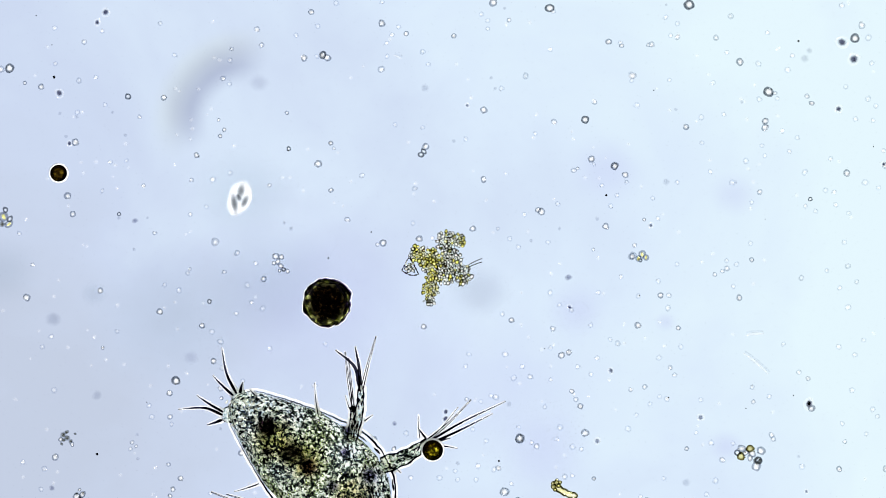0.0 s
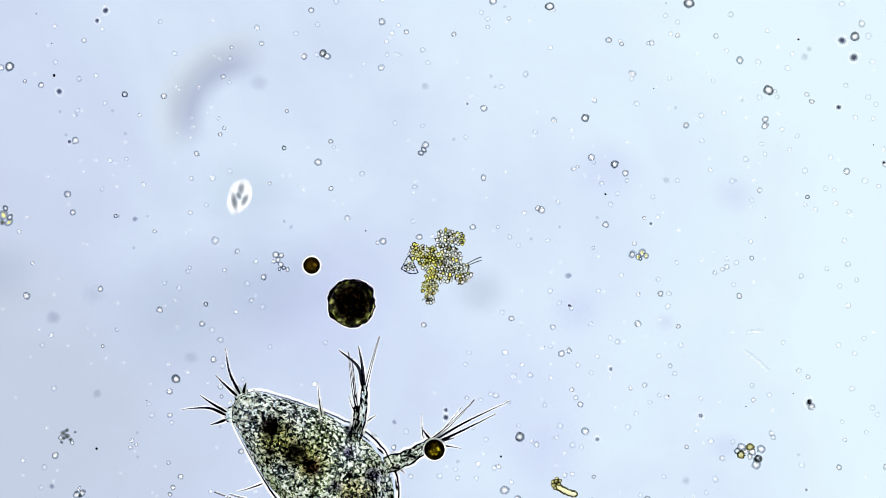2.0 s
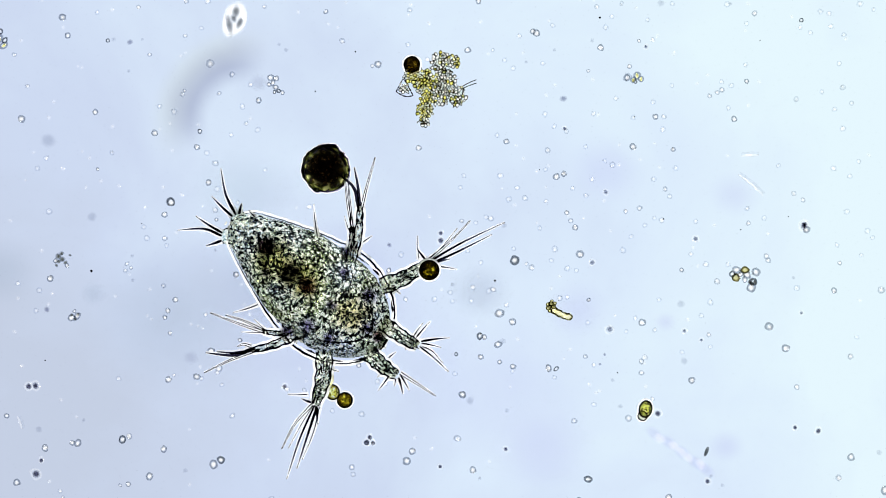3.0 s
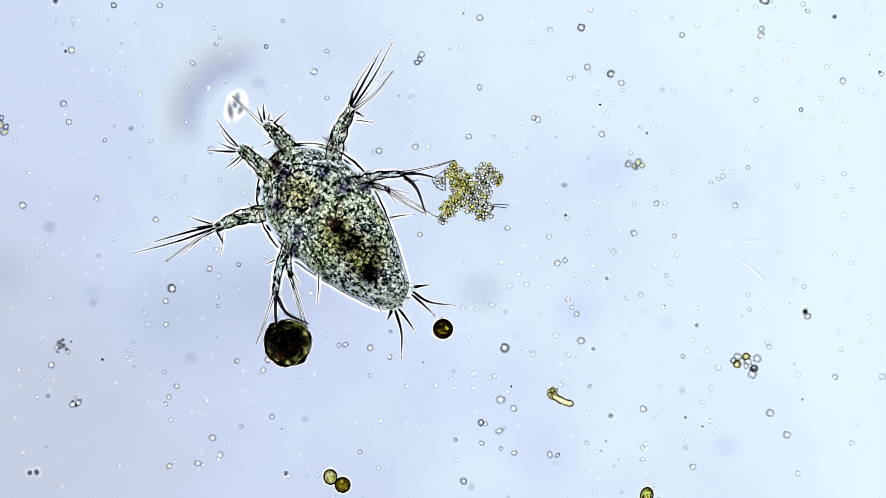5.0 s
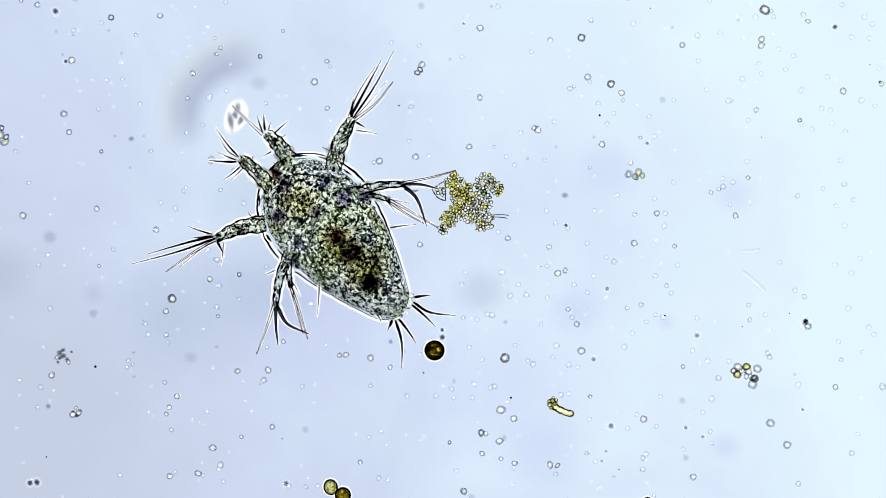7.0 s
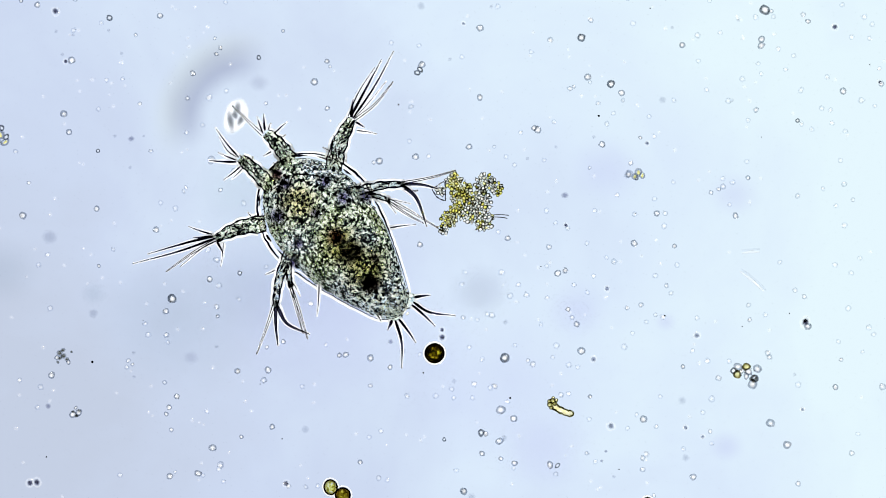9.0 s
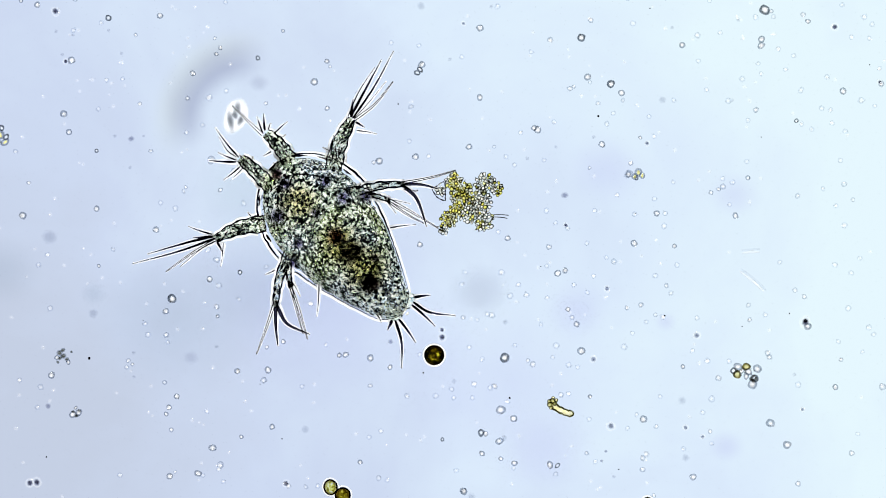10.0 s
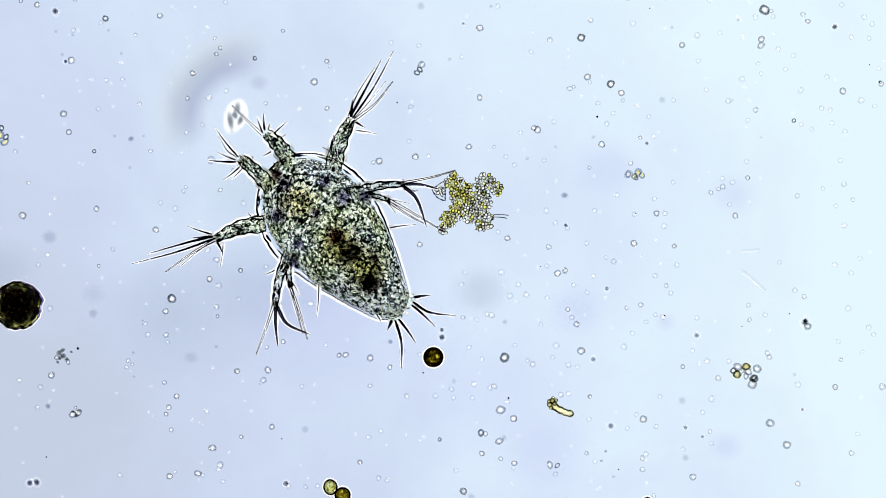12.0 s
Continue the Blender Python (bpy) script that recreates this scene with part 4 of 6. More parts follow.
    granules(thing, [(Vector(((-53 + rng.uniform(-7, 7)) * K, (1 + rng.uniform(-6, 8)) * K, 0.009)), rng.uniform(1.6, 2.8) * K) for _ in range(16)], rng, 0.8, LIMB_GRANULE)
    for v0, v1 in ((2, -8), (-2, -14)):
        bm = bmesh.new()
        tube(bm, curve(Vector((50 * K, -v0 * K, 0.006)), Vector((75 * K, -v1 * K, 0.006)), 0.03), [0.8 * K] * 9, 5)
        part("hair", bm, CUTICLE, thing)
    return thing


heap = clump()


# ---- scattered cells and specks on the slide ----
WALL_ME = shared("cell_wall", unit_ball(1.32, 0.24, 0.34), PALE_WALL)
SOFT_ME = shared("soft_cell_wall", unit_ball(1.32, 0.24, 0.34), SOFT_WALL)
FIRM_ME = shared("firm_cell_wall", unit_ball(1.32, 0.24, 0.34), FIRM_WALL)
DARK_WALL_ME = shared("dark_cell_wall", unit_ball(1.32, 0.24, 0.34), THICK_WALL)
FINE_WALL_ME = shared("fine_cell_wall", unit_ball(1.32, 0.24, 0.34), FAINT_WALL_SOFT)
CORE_ME = shared("core", unit_ball(0.92, 0.26, 0.34), MIDDLE_GLOW)
MID_ME = shared("pale_core", unit_ball(0.92, 0.26, 0.34), MIDDLE_PALE)
CLEAR_ME = shared("clear_core", unit_ball(0.92, 0.26, 0.34), MIDDLE_FAINT)
WHITE_ME = shared("white_grain", unit_ball(0.92, 0.26, 0.34), GRAIN_GLOW)
HALO_ME = shared("pale_fringe", unit_ball(1.0, 0.05, 0.06), HALO)
BLUR_ME = shared("blurred_speck", unit_ball(1.0, 0.3, 0.32), BLUR_GREY)
DUSK_ME = shared("dusky_speck", unit_ball(1.0, 0.3, 0.32), BLUR_DUSK)
STEEL_ME = shared("steel_speck", unit_ball(1.0, 0.4, 0.42), BLUR_STEEL)
DARK_ME = shared("dark_speck", unit_ball(1.0, 0.4, 0.42), BLUR_DARK)
GRAIN_ME = shared("black_grain", unit_ball(1.0, 0.7, 0.7, 0.25, 2), BLACK)
rnd = random.Random(11)


def place(ob, u, v, r, squeeze=0.12):
    s = r * K
    ob.location = at(u, v, 0.0)
    ob.rotation_euler = (0, 0, rnd.uniform(0, 6.28))
    ob.scale = (s * rnd.uniform(1 - squeeze, 1 + squeeze), s, s)
    return ob


def inside(name, me, parent):
    ob = new(name, me)
    ob.parent = parent
    return ob


def pale_cell(u, v, r):
    pick = rnd.random() - (0.35 if r >= 7 else 0.0)
    c = place(new("pale_cell", FIRM_ME if pick < 0.25 else WALL_ME if pick < 0.75 else SOFT_ME), u, v, r * 1.0, 0.18)
    core = inside("core", CORE_ME if pick < 0.45 else MID_ME if pick < 0.9 else CLEAR_ME, c)
    core.location, core.scale = (rnd.uniform(0.02, 0.2), rnd.uniform(-0.1, 0.1), 0), (rnd.uniform(0.8, 1.1),) * 2 + (1.0,)
    return tagged(c, "small clear cell with a bright core and grey wall", "cell", "cells scattered on the slide")


def firm_cell(u, v, r):
    c = place(new("firm_cell", FIRM_ME), u, v, r, 0.16)
    core = inside("core", CORE_ME, c)
    core.location = (rnd.uniform(-0.08, 0.12), rnd.uniform(-0.1, 0.1), 0)
    return tagged(c, "clear cell with a firm grey wall and white core", "cell", "firm-walled cells on the slide")


def ring_cell(u, v, r):
    c = place(new("ring_cell", DARK_WALL_ME), u, v, r * 1.0)
    inside("core", CORE_ME, c)
    return tagged(c, "clear cell with a thick dark wall and white core", "cell", "thick-walled cells on the slide")


def faint_cell(u, v, r):
    c = place(new("faint_cell", FINE_WALL_ME), u, v, r * 1.08)
    inside("core", CLEAR_ME if rnd.random() < 0.7 else MID_ME, c)
    return tagged(c, "faint whitish cell hardly seen in the water", "cell", "faint cells on the slide")


def faint_grain(u, v, r):
    c = place(new("faint_grain", WHITE_ME), u, v, r * 1.45)
    return tagged(c, "tiny faint whitish grain in the water", "grain", "faint grains on the slide")


def grey_speck(u, v, r):
    c = place(new("grey_speck", BLUR_ME), u, v, r * 1.15)
    return tagged(c, "blurred grey speck of dirt on the slide", "speck", "grey specks on the slide")


def dusky_speck(u, v, r):
    c = place(new("dusky_speck", DUSK_ME), u, v, r, 0.3)
    return tagged(c, "blurred dusky speck with a bluish tinge", "speck", "dusky specks on the slide")


def dark_speck(u, v, r):
    c = place(new("dark_speck", DARK_ME), u, v, r * 0.95, 0.25)
    # halo of light painted on a flat disc under the grain
    inside("pale_fringe", HALO_ME, c).scale = (1.5, 1.5, 1.0)
    return tagged(c, "dark blurred grain with a pale halo of light", "speck", "dark specks on the slide")


def steel_speck(u, v, r):
    c = place(new("steel_speck", STEEL_ME), u, v, r * 1.2, 0.15)
    # painted halo of light, a flat disc round the speck
    inside("pale_fringe", HALO_ME, c).scale = (1.5, 1.5, 1.0)
    return tagged(c, "soft steel-grey round speck with a pale halo of light", "speck", "steel-grey specks on the slide")


def black_grain(u, v, r):
    c = place(new("black_grain", GRAIN_ME), u, v, r * (0.62 if r < 2.3 else 0.8), 0.2)
    return tagged(c, "tiny sharp black grain drifting in the water", "grain", "drifting black grains")


def drifting_ring(u, v, r):
    c = place(new("tiny_ring", DARK_WALL_ME), u, v, r * 1.15)
    inside("core", CLEAR_ME, c)
    return tagged(c, "tiny dark ring drifting in the water", "cell", "drifting tiny rings")


for u, v, r in (
        (40, 382, 7.5), (276, 407, 6.5), (91, 664, 6.5), (300, 843, 6.5), (350, 838, 6.5), (341, 130, 6.5), (556, 145, 8), (951, 230, 7),
        (945, 227, 6), (1392, 787, 7.5), (1226, 844.5, 7.5), (1028, 621, 8), (886, 726, 9), (113, 202, 7), (127, 107, 7.5), (313, 702, 6),
        (299, 721, 6), (376, 793, 8), (171, 370, 6), (371, 494, 6.5), (293, 551, 6), (898, 422, 6), (987, 484, 6.5), (1000, 479, 6.5)):
    firm_cell(u, v, r)
for u, v, r in (
        (1020, 574, 6), (1100, 165, 7), (1040, 137, 7), (849, 50, 6.5), (849, 173, 6), (1065, 256, 6.5), (830, 260, 6), (671, 285, 7),
        (735, 278, 6.5), (612, 628, 6), (690, 650, 6), (481, 756, 6.5), (1301, 382, 6.5), (1491, 162, 7), (1207, 80, 7), (655, 634, 6.5),
        (420, 657, 6), (283, 28, 6), (66, 9, 6), (909, 741, 7), (1138, 742, 7), (1122, 431, 7)):
    firm_cell(u, v, r)
for u, v, r in (
        (37, 2, 4), (332, 174, 5), (122, 234, 6), (380, 68, 4), (390, 85, 4), (247, 184, 5), (330, 235, 5), (27, 268, 5),
        (267, 268, 5), (240, 62, 4), (374, 284, 8), (501, 55, 4), (578, 109, 5), (584, 118, 4), (579, 192, 5), (470, 183, 4),
        (727, 189, 5), (661, 288, 5), (634, 166, 6), (608, 244, 6), (413, 303, 6), (460, 349, 6), (438, 390, 5), (351, 432, 6)):
    pale_cell(u, v, r)
for u, v, r in (
        (383, 460, 6), (973, 71, 6), (1045, 36, 5), (1044, 146, 4), (1008, 157, 5), (1015, 154, 4), (1102, 178, 5), (1058, 183, 5),
        (874, 260, 4), (1043, 297, 4), (1133, 244, 4), (1116, 289, 5), (1364, 20, 5), (1421, 26, 5), (1429, 38, 5), (1559, 149, 6),
        (51, 324, 5), (200, 442, 5), (175, 471, 4), (383, 543, 6), (325, 339, 5), (329, 332, 4), (390, 337, 5), (743, 433, 6)):
    pale_cell(u, v, r)
for u, v, r in (
        (971, 437, 6), (1004, 404, 6), (871, 558, 6), (931, 522, 6), (1005, 548, 5), (1012, 562, 5), (1086, 463, 6), (1134, 540, 6),
        (1109, 545, 5), (1112, 308, 8), (819, 562, 5), (1162, 378, 6), (1258, 341, 5), (1271, 335, 5), (1323, 315, 5), (1411, 347, 6),
        (1493, 326, 6), (1509, 354, 5), (1193, 436, 5), (1179, 506, 5), (1187, 519, 5), (1407, 514, 6), (1423, 525, 5), (1324, 540, 6)):
    pale_cell(u, v, r)
for u, v, r in (
        (1326, 566, 5), (1429, 578, 8), (227, 638, 5), (224, 650, 5), (234, 645, 4), (294, 593, 6), (291, 677, 5), (294, 733, 5),
        (303, 761, 5), (390, 823, 7), (310, 835, 4), (501, 605, 5), (600, 629, 5), (474, 655, 7), (466, 673, 6), (655, 683, 5),
        (427, 773, 5), (637, 818, 5), (670, 846, 6), (541, 862, 5), (720, 701, 5), (510, 860, 6), (875, 684, 6), (884, 781, 8)):
    pale_cell(u, v, r)
for u, v, r in (
        (853, 803, 6), (886, 812, 5), (910, 820, 6), (934, 638, 5), (943, 645, 6), (1143, 804, 6), (1137, 831, 6), (1038, 802, 5),
        (993, 699, 6), (1044, 702, 5), (821, 870, 7), (983, 839, 5), (1561, 685, 7), (1208, 649, 5), (1361, 632, 6), (1363, 749, 8),
        (1256, 764, 5), (1161, 755, 5), (1488, 637, 5), (1137, 811, 5), (1157, 877, 5), (14, 907, 5), (130, 955, 6), (140, 955, 7)):
    pale_cell(u, v, r)
for u, v, r in (
        (82, 964, 7), (231, 943, 7), (292, 966, 7), (380, 993, 8), (267, 1014, 7), (32, 1025, 7), (215, 1030, 4), (229, 1028, 6),
        (113, 1052, 4), (89, 1101, 8), (413, 907, 6), (642, 904, 6), (732, 970, 7), (722, 987, 8), (625, 998, 6), (627, 1011, 6),
        (483, 1054, 6), (647, 1095, 7), (635, 1116, 6), (681, 1130, 6), (820, 869, 7), (1018, 916, 6), (812, 947, 7), (839, 1003, 7)):
    pale_cell(u, v, r)
for u, v, r in (
        (1025, 1056, 6), (957, 1119, 6), (1032, 1124, 5), (1106, 1122, 8), (1089, 1084, 8), (1114, 911, 7), (1185, 1052, 7), (1274, 1099, 8),
        (1508, 980, 7), (1486, 1017, 7), (1568, 1039, 8), (1434, 1083, 8), (1485, 1063, 6), (505, 856, 6), (277, -103, 5), (142, -70, 6),
        (-5, -22, 7), (133, -2, 6), (448, -93, 6), (544, -123, 6), (456, -65, 6), (531, -42, 7), (572, -42, 7), (669, -103, 7)):
    pale_cell(u, v, r)
for u, v, r in (
        (712, -85, 6), (668, -22, 8), (741, -53, 6), (403, -58, 5), (866, -140, 8), (856, -94, 5), (894, -109, 5), (796, -81, 5),
        (972, -124, 5), (1070, -71, 7), (1093, -64, 5), (923, -10, 6), (1140, -65, 5), (1146, -66, 6), (1286, -116, 6), (1192, -79, 6),
        (1260, -78, 6), (1302, -35, 8), (1518, -100, 7), (388, -6, 6), (1337, 195, 6), (1271, 669, 6), (1478, 685, 6), (1507, 802, 6)):
    pale_cell(u, v, r)
for u, v, r in (
        (1412, 856, 6), (383, 96, 5), (385, 560, 4), (472, 615, 5), (1279, 331, 6), (1177, 378, 6), (1358, 625, 6), (1112, -11, 8)):
    pale_cell(u, v, r)
for u, v, r in (
        (1029, 67, 8), (1081, 149, 8), (1353, 18, 10), (305, 529, 9), (219, 949, 8), (393, 985, 8), (1043, 1019, 8), (10, -24, 9),
        (564, -47, 8), (966, -130, 9), (1212, -136, 10), (1506, -77, 9)):
    ring_cell(u, v, r)
for u, v, r in (
        (174, 193, 5), (188, 142, 5), (370, 173, 6), (880, 12, 6), (980, 216, 5), (910, 292, 5), (963, 284, 5), (1234, 63, 6),
        (1347, 131, 5), (1235, 108, 5), (1192, 178, 5), (1454, 192, 5), (1469, 195, 5), (1436, 229, 5), (1495, 233, 5), (1463, 137, 5),
        (1157, 242, 5), (84, 451, 5), (882, 411, 5), (817, 503, 5), (917, 504, 5), (1123, 379, 5), (1052, 373, 5), (967, 373, 6)):
    faint_cell(u, v, r)
for u, v, r in (
        (1073, 456, 5), (957, 575, 5), (1143, 570, 5), (1279, 316, 5), (1291, 362, 5), (1479, 365, 5), (1159, 488, 6), (1521, 457, 5),
        (1477, 469, 6), (1537, 580, 6), (1354, 557, 6), (66, 721, 5), (297, 606, 5), (395, 852, 5), (685, 850, 5), (674, 763, 5),
        (803, 704, 5), (836, 704, 5), (1042, 742, 5), (1006, 697, 5), (1243, 730, 5), (1259, 706, 6), (1483, 605, 5), (109, 1040, 5)):
    faint_cell(u, v, r)
for u, v, r in (
        (590, 898, 5), (975, 1090, 5), (90, -95, 5), (174, -90, 5), (302, -47, 5), (91, -32, 5), (163, -8, 5), (588, -139, 6),
        (555, -98, 6), (517, -82, 5), (698, -97, 5), (669, -141, 5), (677, -68, 5), (400, -38, 5), (399, 4, 5), (678, -45, 5),
        (845, -119, 5), (967, -57, 5), (1192, -103, 5), (1180, -82, 5), (1279, -52, 5), (1178, -3, 5), (1255, 1, 5), (1335, -32, 6)):
    faint_cell(u, v, r)
for u, v, r in (
        (1337, 31, 6), (1274, 58, 5), (1313, 140, 6), (1250, 159, 5), (1288, 179, 6), (1323, 213, 5), (1148, 206, 5), (1120, 42, 6),
        (1395, -46, 5), (1387, -21, 6), (1351, -87, 5), (1483, -135, 6), (1530, -78, 6), (1417, 160, 6), (1472, 218, 5), (1524, 178, 6),
        (1543, 43, 5), (1529, 30, 6), (1085, 201, 5), (1074, 220, 6), (1191, 323, 5), (1175, 400, 6), (1493, 399, 6), (1160, 557, 5)):
    faint_cell(u, v, r)
for u, v, r in (
        (1173, 561, 6), (1119, 590, 5), (1104, 614, 6), (1225, 621, 5), (1251, 639, 6), (1501, 546, 6), (1526, 623, 5), (1412, 681, 6),
        (284, 359, 5), (310, 369, 6), (411, 410, 5), (431, 360, 6), (446, 321, 5), (368, 442, 6), (423, 530, 5), (387, 506, 6),
        (257, 573, 5), (262, 593, 6), (68, 469, 5), (89, 546, 6), (34, 673, 5), (72, 685, 6), (471, 472, 5), (458, 401, 6)):
    faint_cell(u, v, r)
for u, v, r in (
        (823, 482, 5), (902, 524, 6), (1015, 504, 5), (1006, 646, 6), (799, 689, 5), (839, 680, 6), (898, 711, 5), (743, 627, 5),
        (712, 622, 6), (534, 684, 5), (550, 537, 6), (569, 464, 5), (984, 612, 6), (179, 41, 5), (130, 54, 5), (217, 140, 5),
        (358, 221, 5), (366, 728, 5), (387, 830, 5), (359, 841, 5), (212, 841, 5), (577, 610, 5), (653, 774, 5), (771, 701, 6)):
    faint_cell(u, v, r)
for u, v, r in (
        (562, 860, 5), (817, 101, 5), (940, 92, 5), (895, 278, 5), (921, 235, 5), (983, 395, 5), (1038, 431, 5), (887, 482, 6),
        (967, 471, 5), (1050, 489, 5), (1039, 518, 5), (968, 527, 5), (862, 556, 5), (844, 566, 5), (1158, 352, 5), (1092, 345, 5),
        (830, 615, 5), (853, 636, 5), (911, 611, 5), (978, 632, 5), (1022, 650, 5), (867, 686, 6), (909, 828, 5), (807, 833, 5)):
    faint_cell(u, v, r)
for u, v, r in (
        (1053, 817, 5), (1126, 734, 5), (1110, 758, 5), (1168, 702, 5), (692, 76, 5), (741, 81, 5), (400, 161, 5), (724, 250, 5),
        (758, 277, 5), (1368, 30, 5), (1377, 87, 5), (1390, 123, 5), (1404, 99, 5), (1341, 113, 5), (1490, 9, 5), (1507, 66, 5),
        (1538, 68, 5), (1556, 122, 5), (1418, 220, 5), (1487, 284, 5), (1548, 188, 5), (1321, 286, 5), (1296, 323, 5), (1456, 334, 5)):
    faint_cell(u, v, r)
for u, v, r in (
        (1198, 469, 5), (1379, 464, 5), (1506, 483, 5), (1233, 563, 5), (1259, 785, 5), (1209, 795, 5), (1290, 640, 5), (1518, 768, 5),
        (1546, 592, 5), (554, -45, 5), (687, -83, 5), (751, -31, 5), (856, -108, 5), (1091, -69, 5), (1111, -2, 5), (1171, -114, 5),
        (1536, -33, 5), (1053, 887, 5)):
    faint_cell(u, v, r)
for u, v, r in (
        (147, 291, 4), (137, 143, 4), (163, 142, 4), (197, 148, 4), (304, 12, 4), (345, 13, 4), (367, 48, 4), (302, 147, 4),
        (1053, 171, 4), (213, 500, 4), (161, 451, 4), (34, 699, 4), (28, 758, 4), (377, 650, 4), (445, 728, 4), (1142, 813, 4),
        (138, 909, 4), (90, 1023, 4), (266, 1123, 4), (338, 1029, 4), (736, 946, 4), (478, 985, 4), (740, 1123, 4), (596, 1091, 4)):
    faint_grain(u, v, r)
for u, v, r in (
        (766, 966, 4), (802, 1071, 4), (1021, 1095, 4), (868, 988, 4), (372, -43, 4), (889, -103, 4), (821, -4, 4), (1247, -13, 4),
        (1329, 6, 4), (1315, 67, 4), (1317, 154, 4), (1178, 50, 4), (1370, -58, 4), (1494, -141, 4), (1478, 141, 4), (1403, 201, 4),
        (1539, -18, 4), (1565, 108, 4), (1129, 307, 4), (1290, 447, 4), (1539, 446, 4), (1266, 569, 4), (1228, 609, 4), (1237, 642, 4)):
    faint_grain(u, v, r)
for u, v, r in (
        (1361, 585, 4), (1524, 703, 4), (353, 392, 4), (445, 381, 4), (307, 438, 4), (259, 538, 4), (359, 582, 4), (206, 696, 4),
        (-2, 405, 4), (762, 554, 4), (952, 474, 4), (992, 661, 4), (783, 684, 4), (555, 713, 4), (527, 539, 4), (139, 54, 4),
        (123, 62, 3), (311, 17, 3), (360, 58, 3), (332, 67, 4), (334, 83, 4), (306, 94, 3), (330, 101, 3), (215, 110, 4)):
    faint_grain(u, v, r)
for u, v, r in (
        (221, 152, 3), (141, 162, 4), (201, 189, 4), (193, 168, 3), (114, 220, 4), (331, 265, 3), (322, 270, 3), (40, 243, 4),
        (140, 289, 3), (77, 172, 4), (97, 351, 4), (89, 380, 4), (201, 395, 4), (285, 400, 3), (62, 441, 4), (148, 440, 3),
        (181, 492, 4), (113, 470, 4), (291, 503, 4), (324, 516, 4), (361, 536, 3), (20, 562, 4), (155, 502, 3), (314, 583, 4)):
    faint_grain(u, v, r)
for u, v, r in (
        (303, 390, 3), (47, 490, 3), (76, 615, 4), (232, 657, 3), (267, 683, 4), (95, 691, 4), (88, 710, 4), (263, 730, 3),
        (270, 736, 3), (340, 745, 4), (352, 748, 3), (360, 752, 3), (356, 820, 4), (352, 850, 3), (41, 819, 4), (430, 675, 4),
        (556, 680, 4), (614, 601, 4), (434, 710, 4), (630, 768, 4), (719, 770, 4), (744, 780, 4), (751, 773, 4), (684, 788, 3)):
    faint_grain(u, v, r)
for u, v, r in (
        (532, 824, 4), (544, 846, 4), (405, 802, 3), (943, 58, 4), (937, 99, 4), (1007, 101, 4), (1005, 88, 3), (827, 29, 4),
        (1028, 170, 4), (1065, 135, 3), (1043, 116, 3), (888, 163, 4), (831, 158, 3), (866, 267, 4), (927, 265, 4), (973, 208, 3),
        (1166, 235, 4), (1128, 186, 4), (1105, 111, 4), (853, 210, 4), (1155, 12, 3), (1051, 312, 4), (984, 322, 4), (968, 340, 4)):
    faint_grain(u, v, r)
for u, v, r in (
        (1061, 375, 4), (916, 373, 4), (915, 429, 4), (1098, 428, 4), (1097, 463, 4), (928, 452, 4), (890, 505, 3), (968, 503, 4),
        (973, 465, 4), (1071, 527, 4), (913, 534, 4), (1008, 553, 4), (1035, 557, 3), (952, 566, 3), (834, 564, 4), (1169, 467, 4),
        (1160, 425, 4), (1135, 454, 4), (860, 584, 4), (1082, 580, 4), (977, 682, 4), (918, 771, 4), (1145, 855, 4), (1000, 806, 3)):
    faint_grain(u, v, r)
for u, v, r in (
        (1011, 790, 4), (1057, 866, 4), (1063, 863, 4), (905, 856, 3), (844, 748, 4), (848, 661, 3), (1045, 852, 4), (1090, 730, 3),
        (591, 126, 4), (538, 119, 4), (716, 107, 4), (530, 193, 4), (493, 170, 4), (506, 170, 4), (408, 114, 4), (729, 180, 4),
        (725, 198, 4), (761, 212, 4), (614, 176, 4), (584, 214, 3), (600, 220, 3), (1225, 70, 4), (1249, 139, 4), (1304, 31, 4)):
    faint_grain(u, v, r)
for u, v, r in (
        (1311, 35, 4), (1370, 60, 4), (1337, 146, 4), (1326, 178, 4), (1321, 225, 4), (1499, 240, 4), (1194, 266, 4), (1255, 304, 4),
        (1236, 319, 4), (1345, 316, 4), (1326, 358, 4), (1219, 737, 4), (369, -106, 4), (78, -61, 4), (382, -38, 4), (55, -11, 4),
        (683, -75, 4), (614, -7, 4), (636, -27, 3), (931, -105, 4), (801, -31, 4), (1226, -46, 4), (110, 879, 4), (337, 931, 3)):
    faint_grain(u, v, r)
for u, v, r in (
        (215, 95, 4), (99, 56, 4), (129, 62, 4), (192, 54, 4), (110, 97, 4), (203, 241, 4), (254, 241, 3), (230, 297, 4),
        (796, 105, 4), (983, 260, 4), (1144, 254, 4), (933, 281, 4), (1050, 243, 4), (1189, 49, 4), (1306, 36, 4),
        (1295, 178, 4), (894, 570, 6), (88, 420, 14), (165, 555, 10), (236, 624, 4)):
    grey_speck(u, v, r)
for u, v, r in (
        (237, 667, 4), (803, 675, 5), (1086, 844, 4),
        (1406, 663, 4), (540, 760, 8), (892, 775, 6), (496, 250, 4), (508, 260, 5),
        (745, 11, 8), (383, 614, 4), (1172, 177, 7), (1207, 709, 8), (1213, 810, 7), (71, 931, 7), (150, 915, 4), (330, 1004, 5)):
    grey_speck(u, v, r)
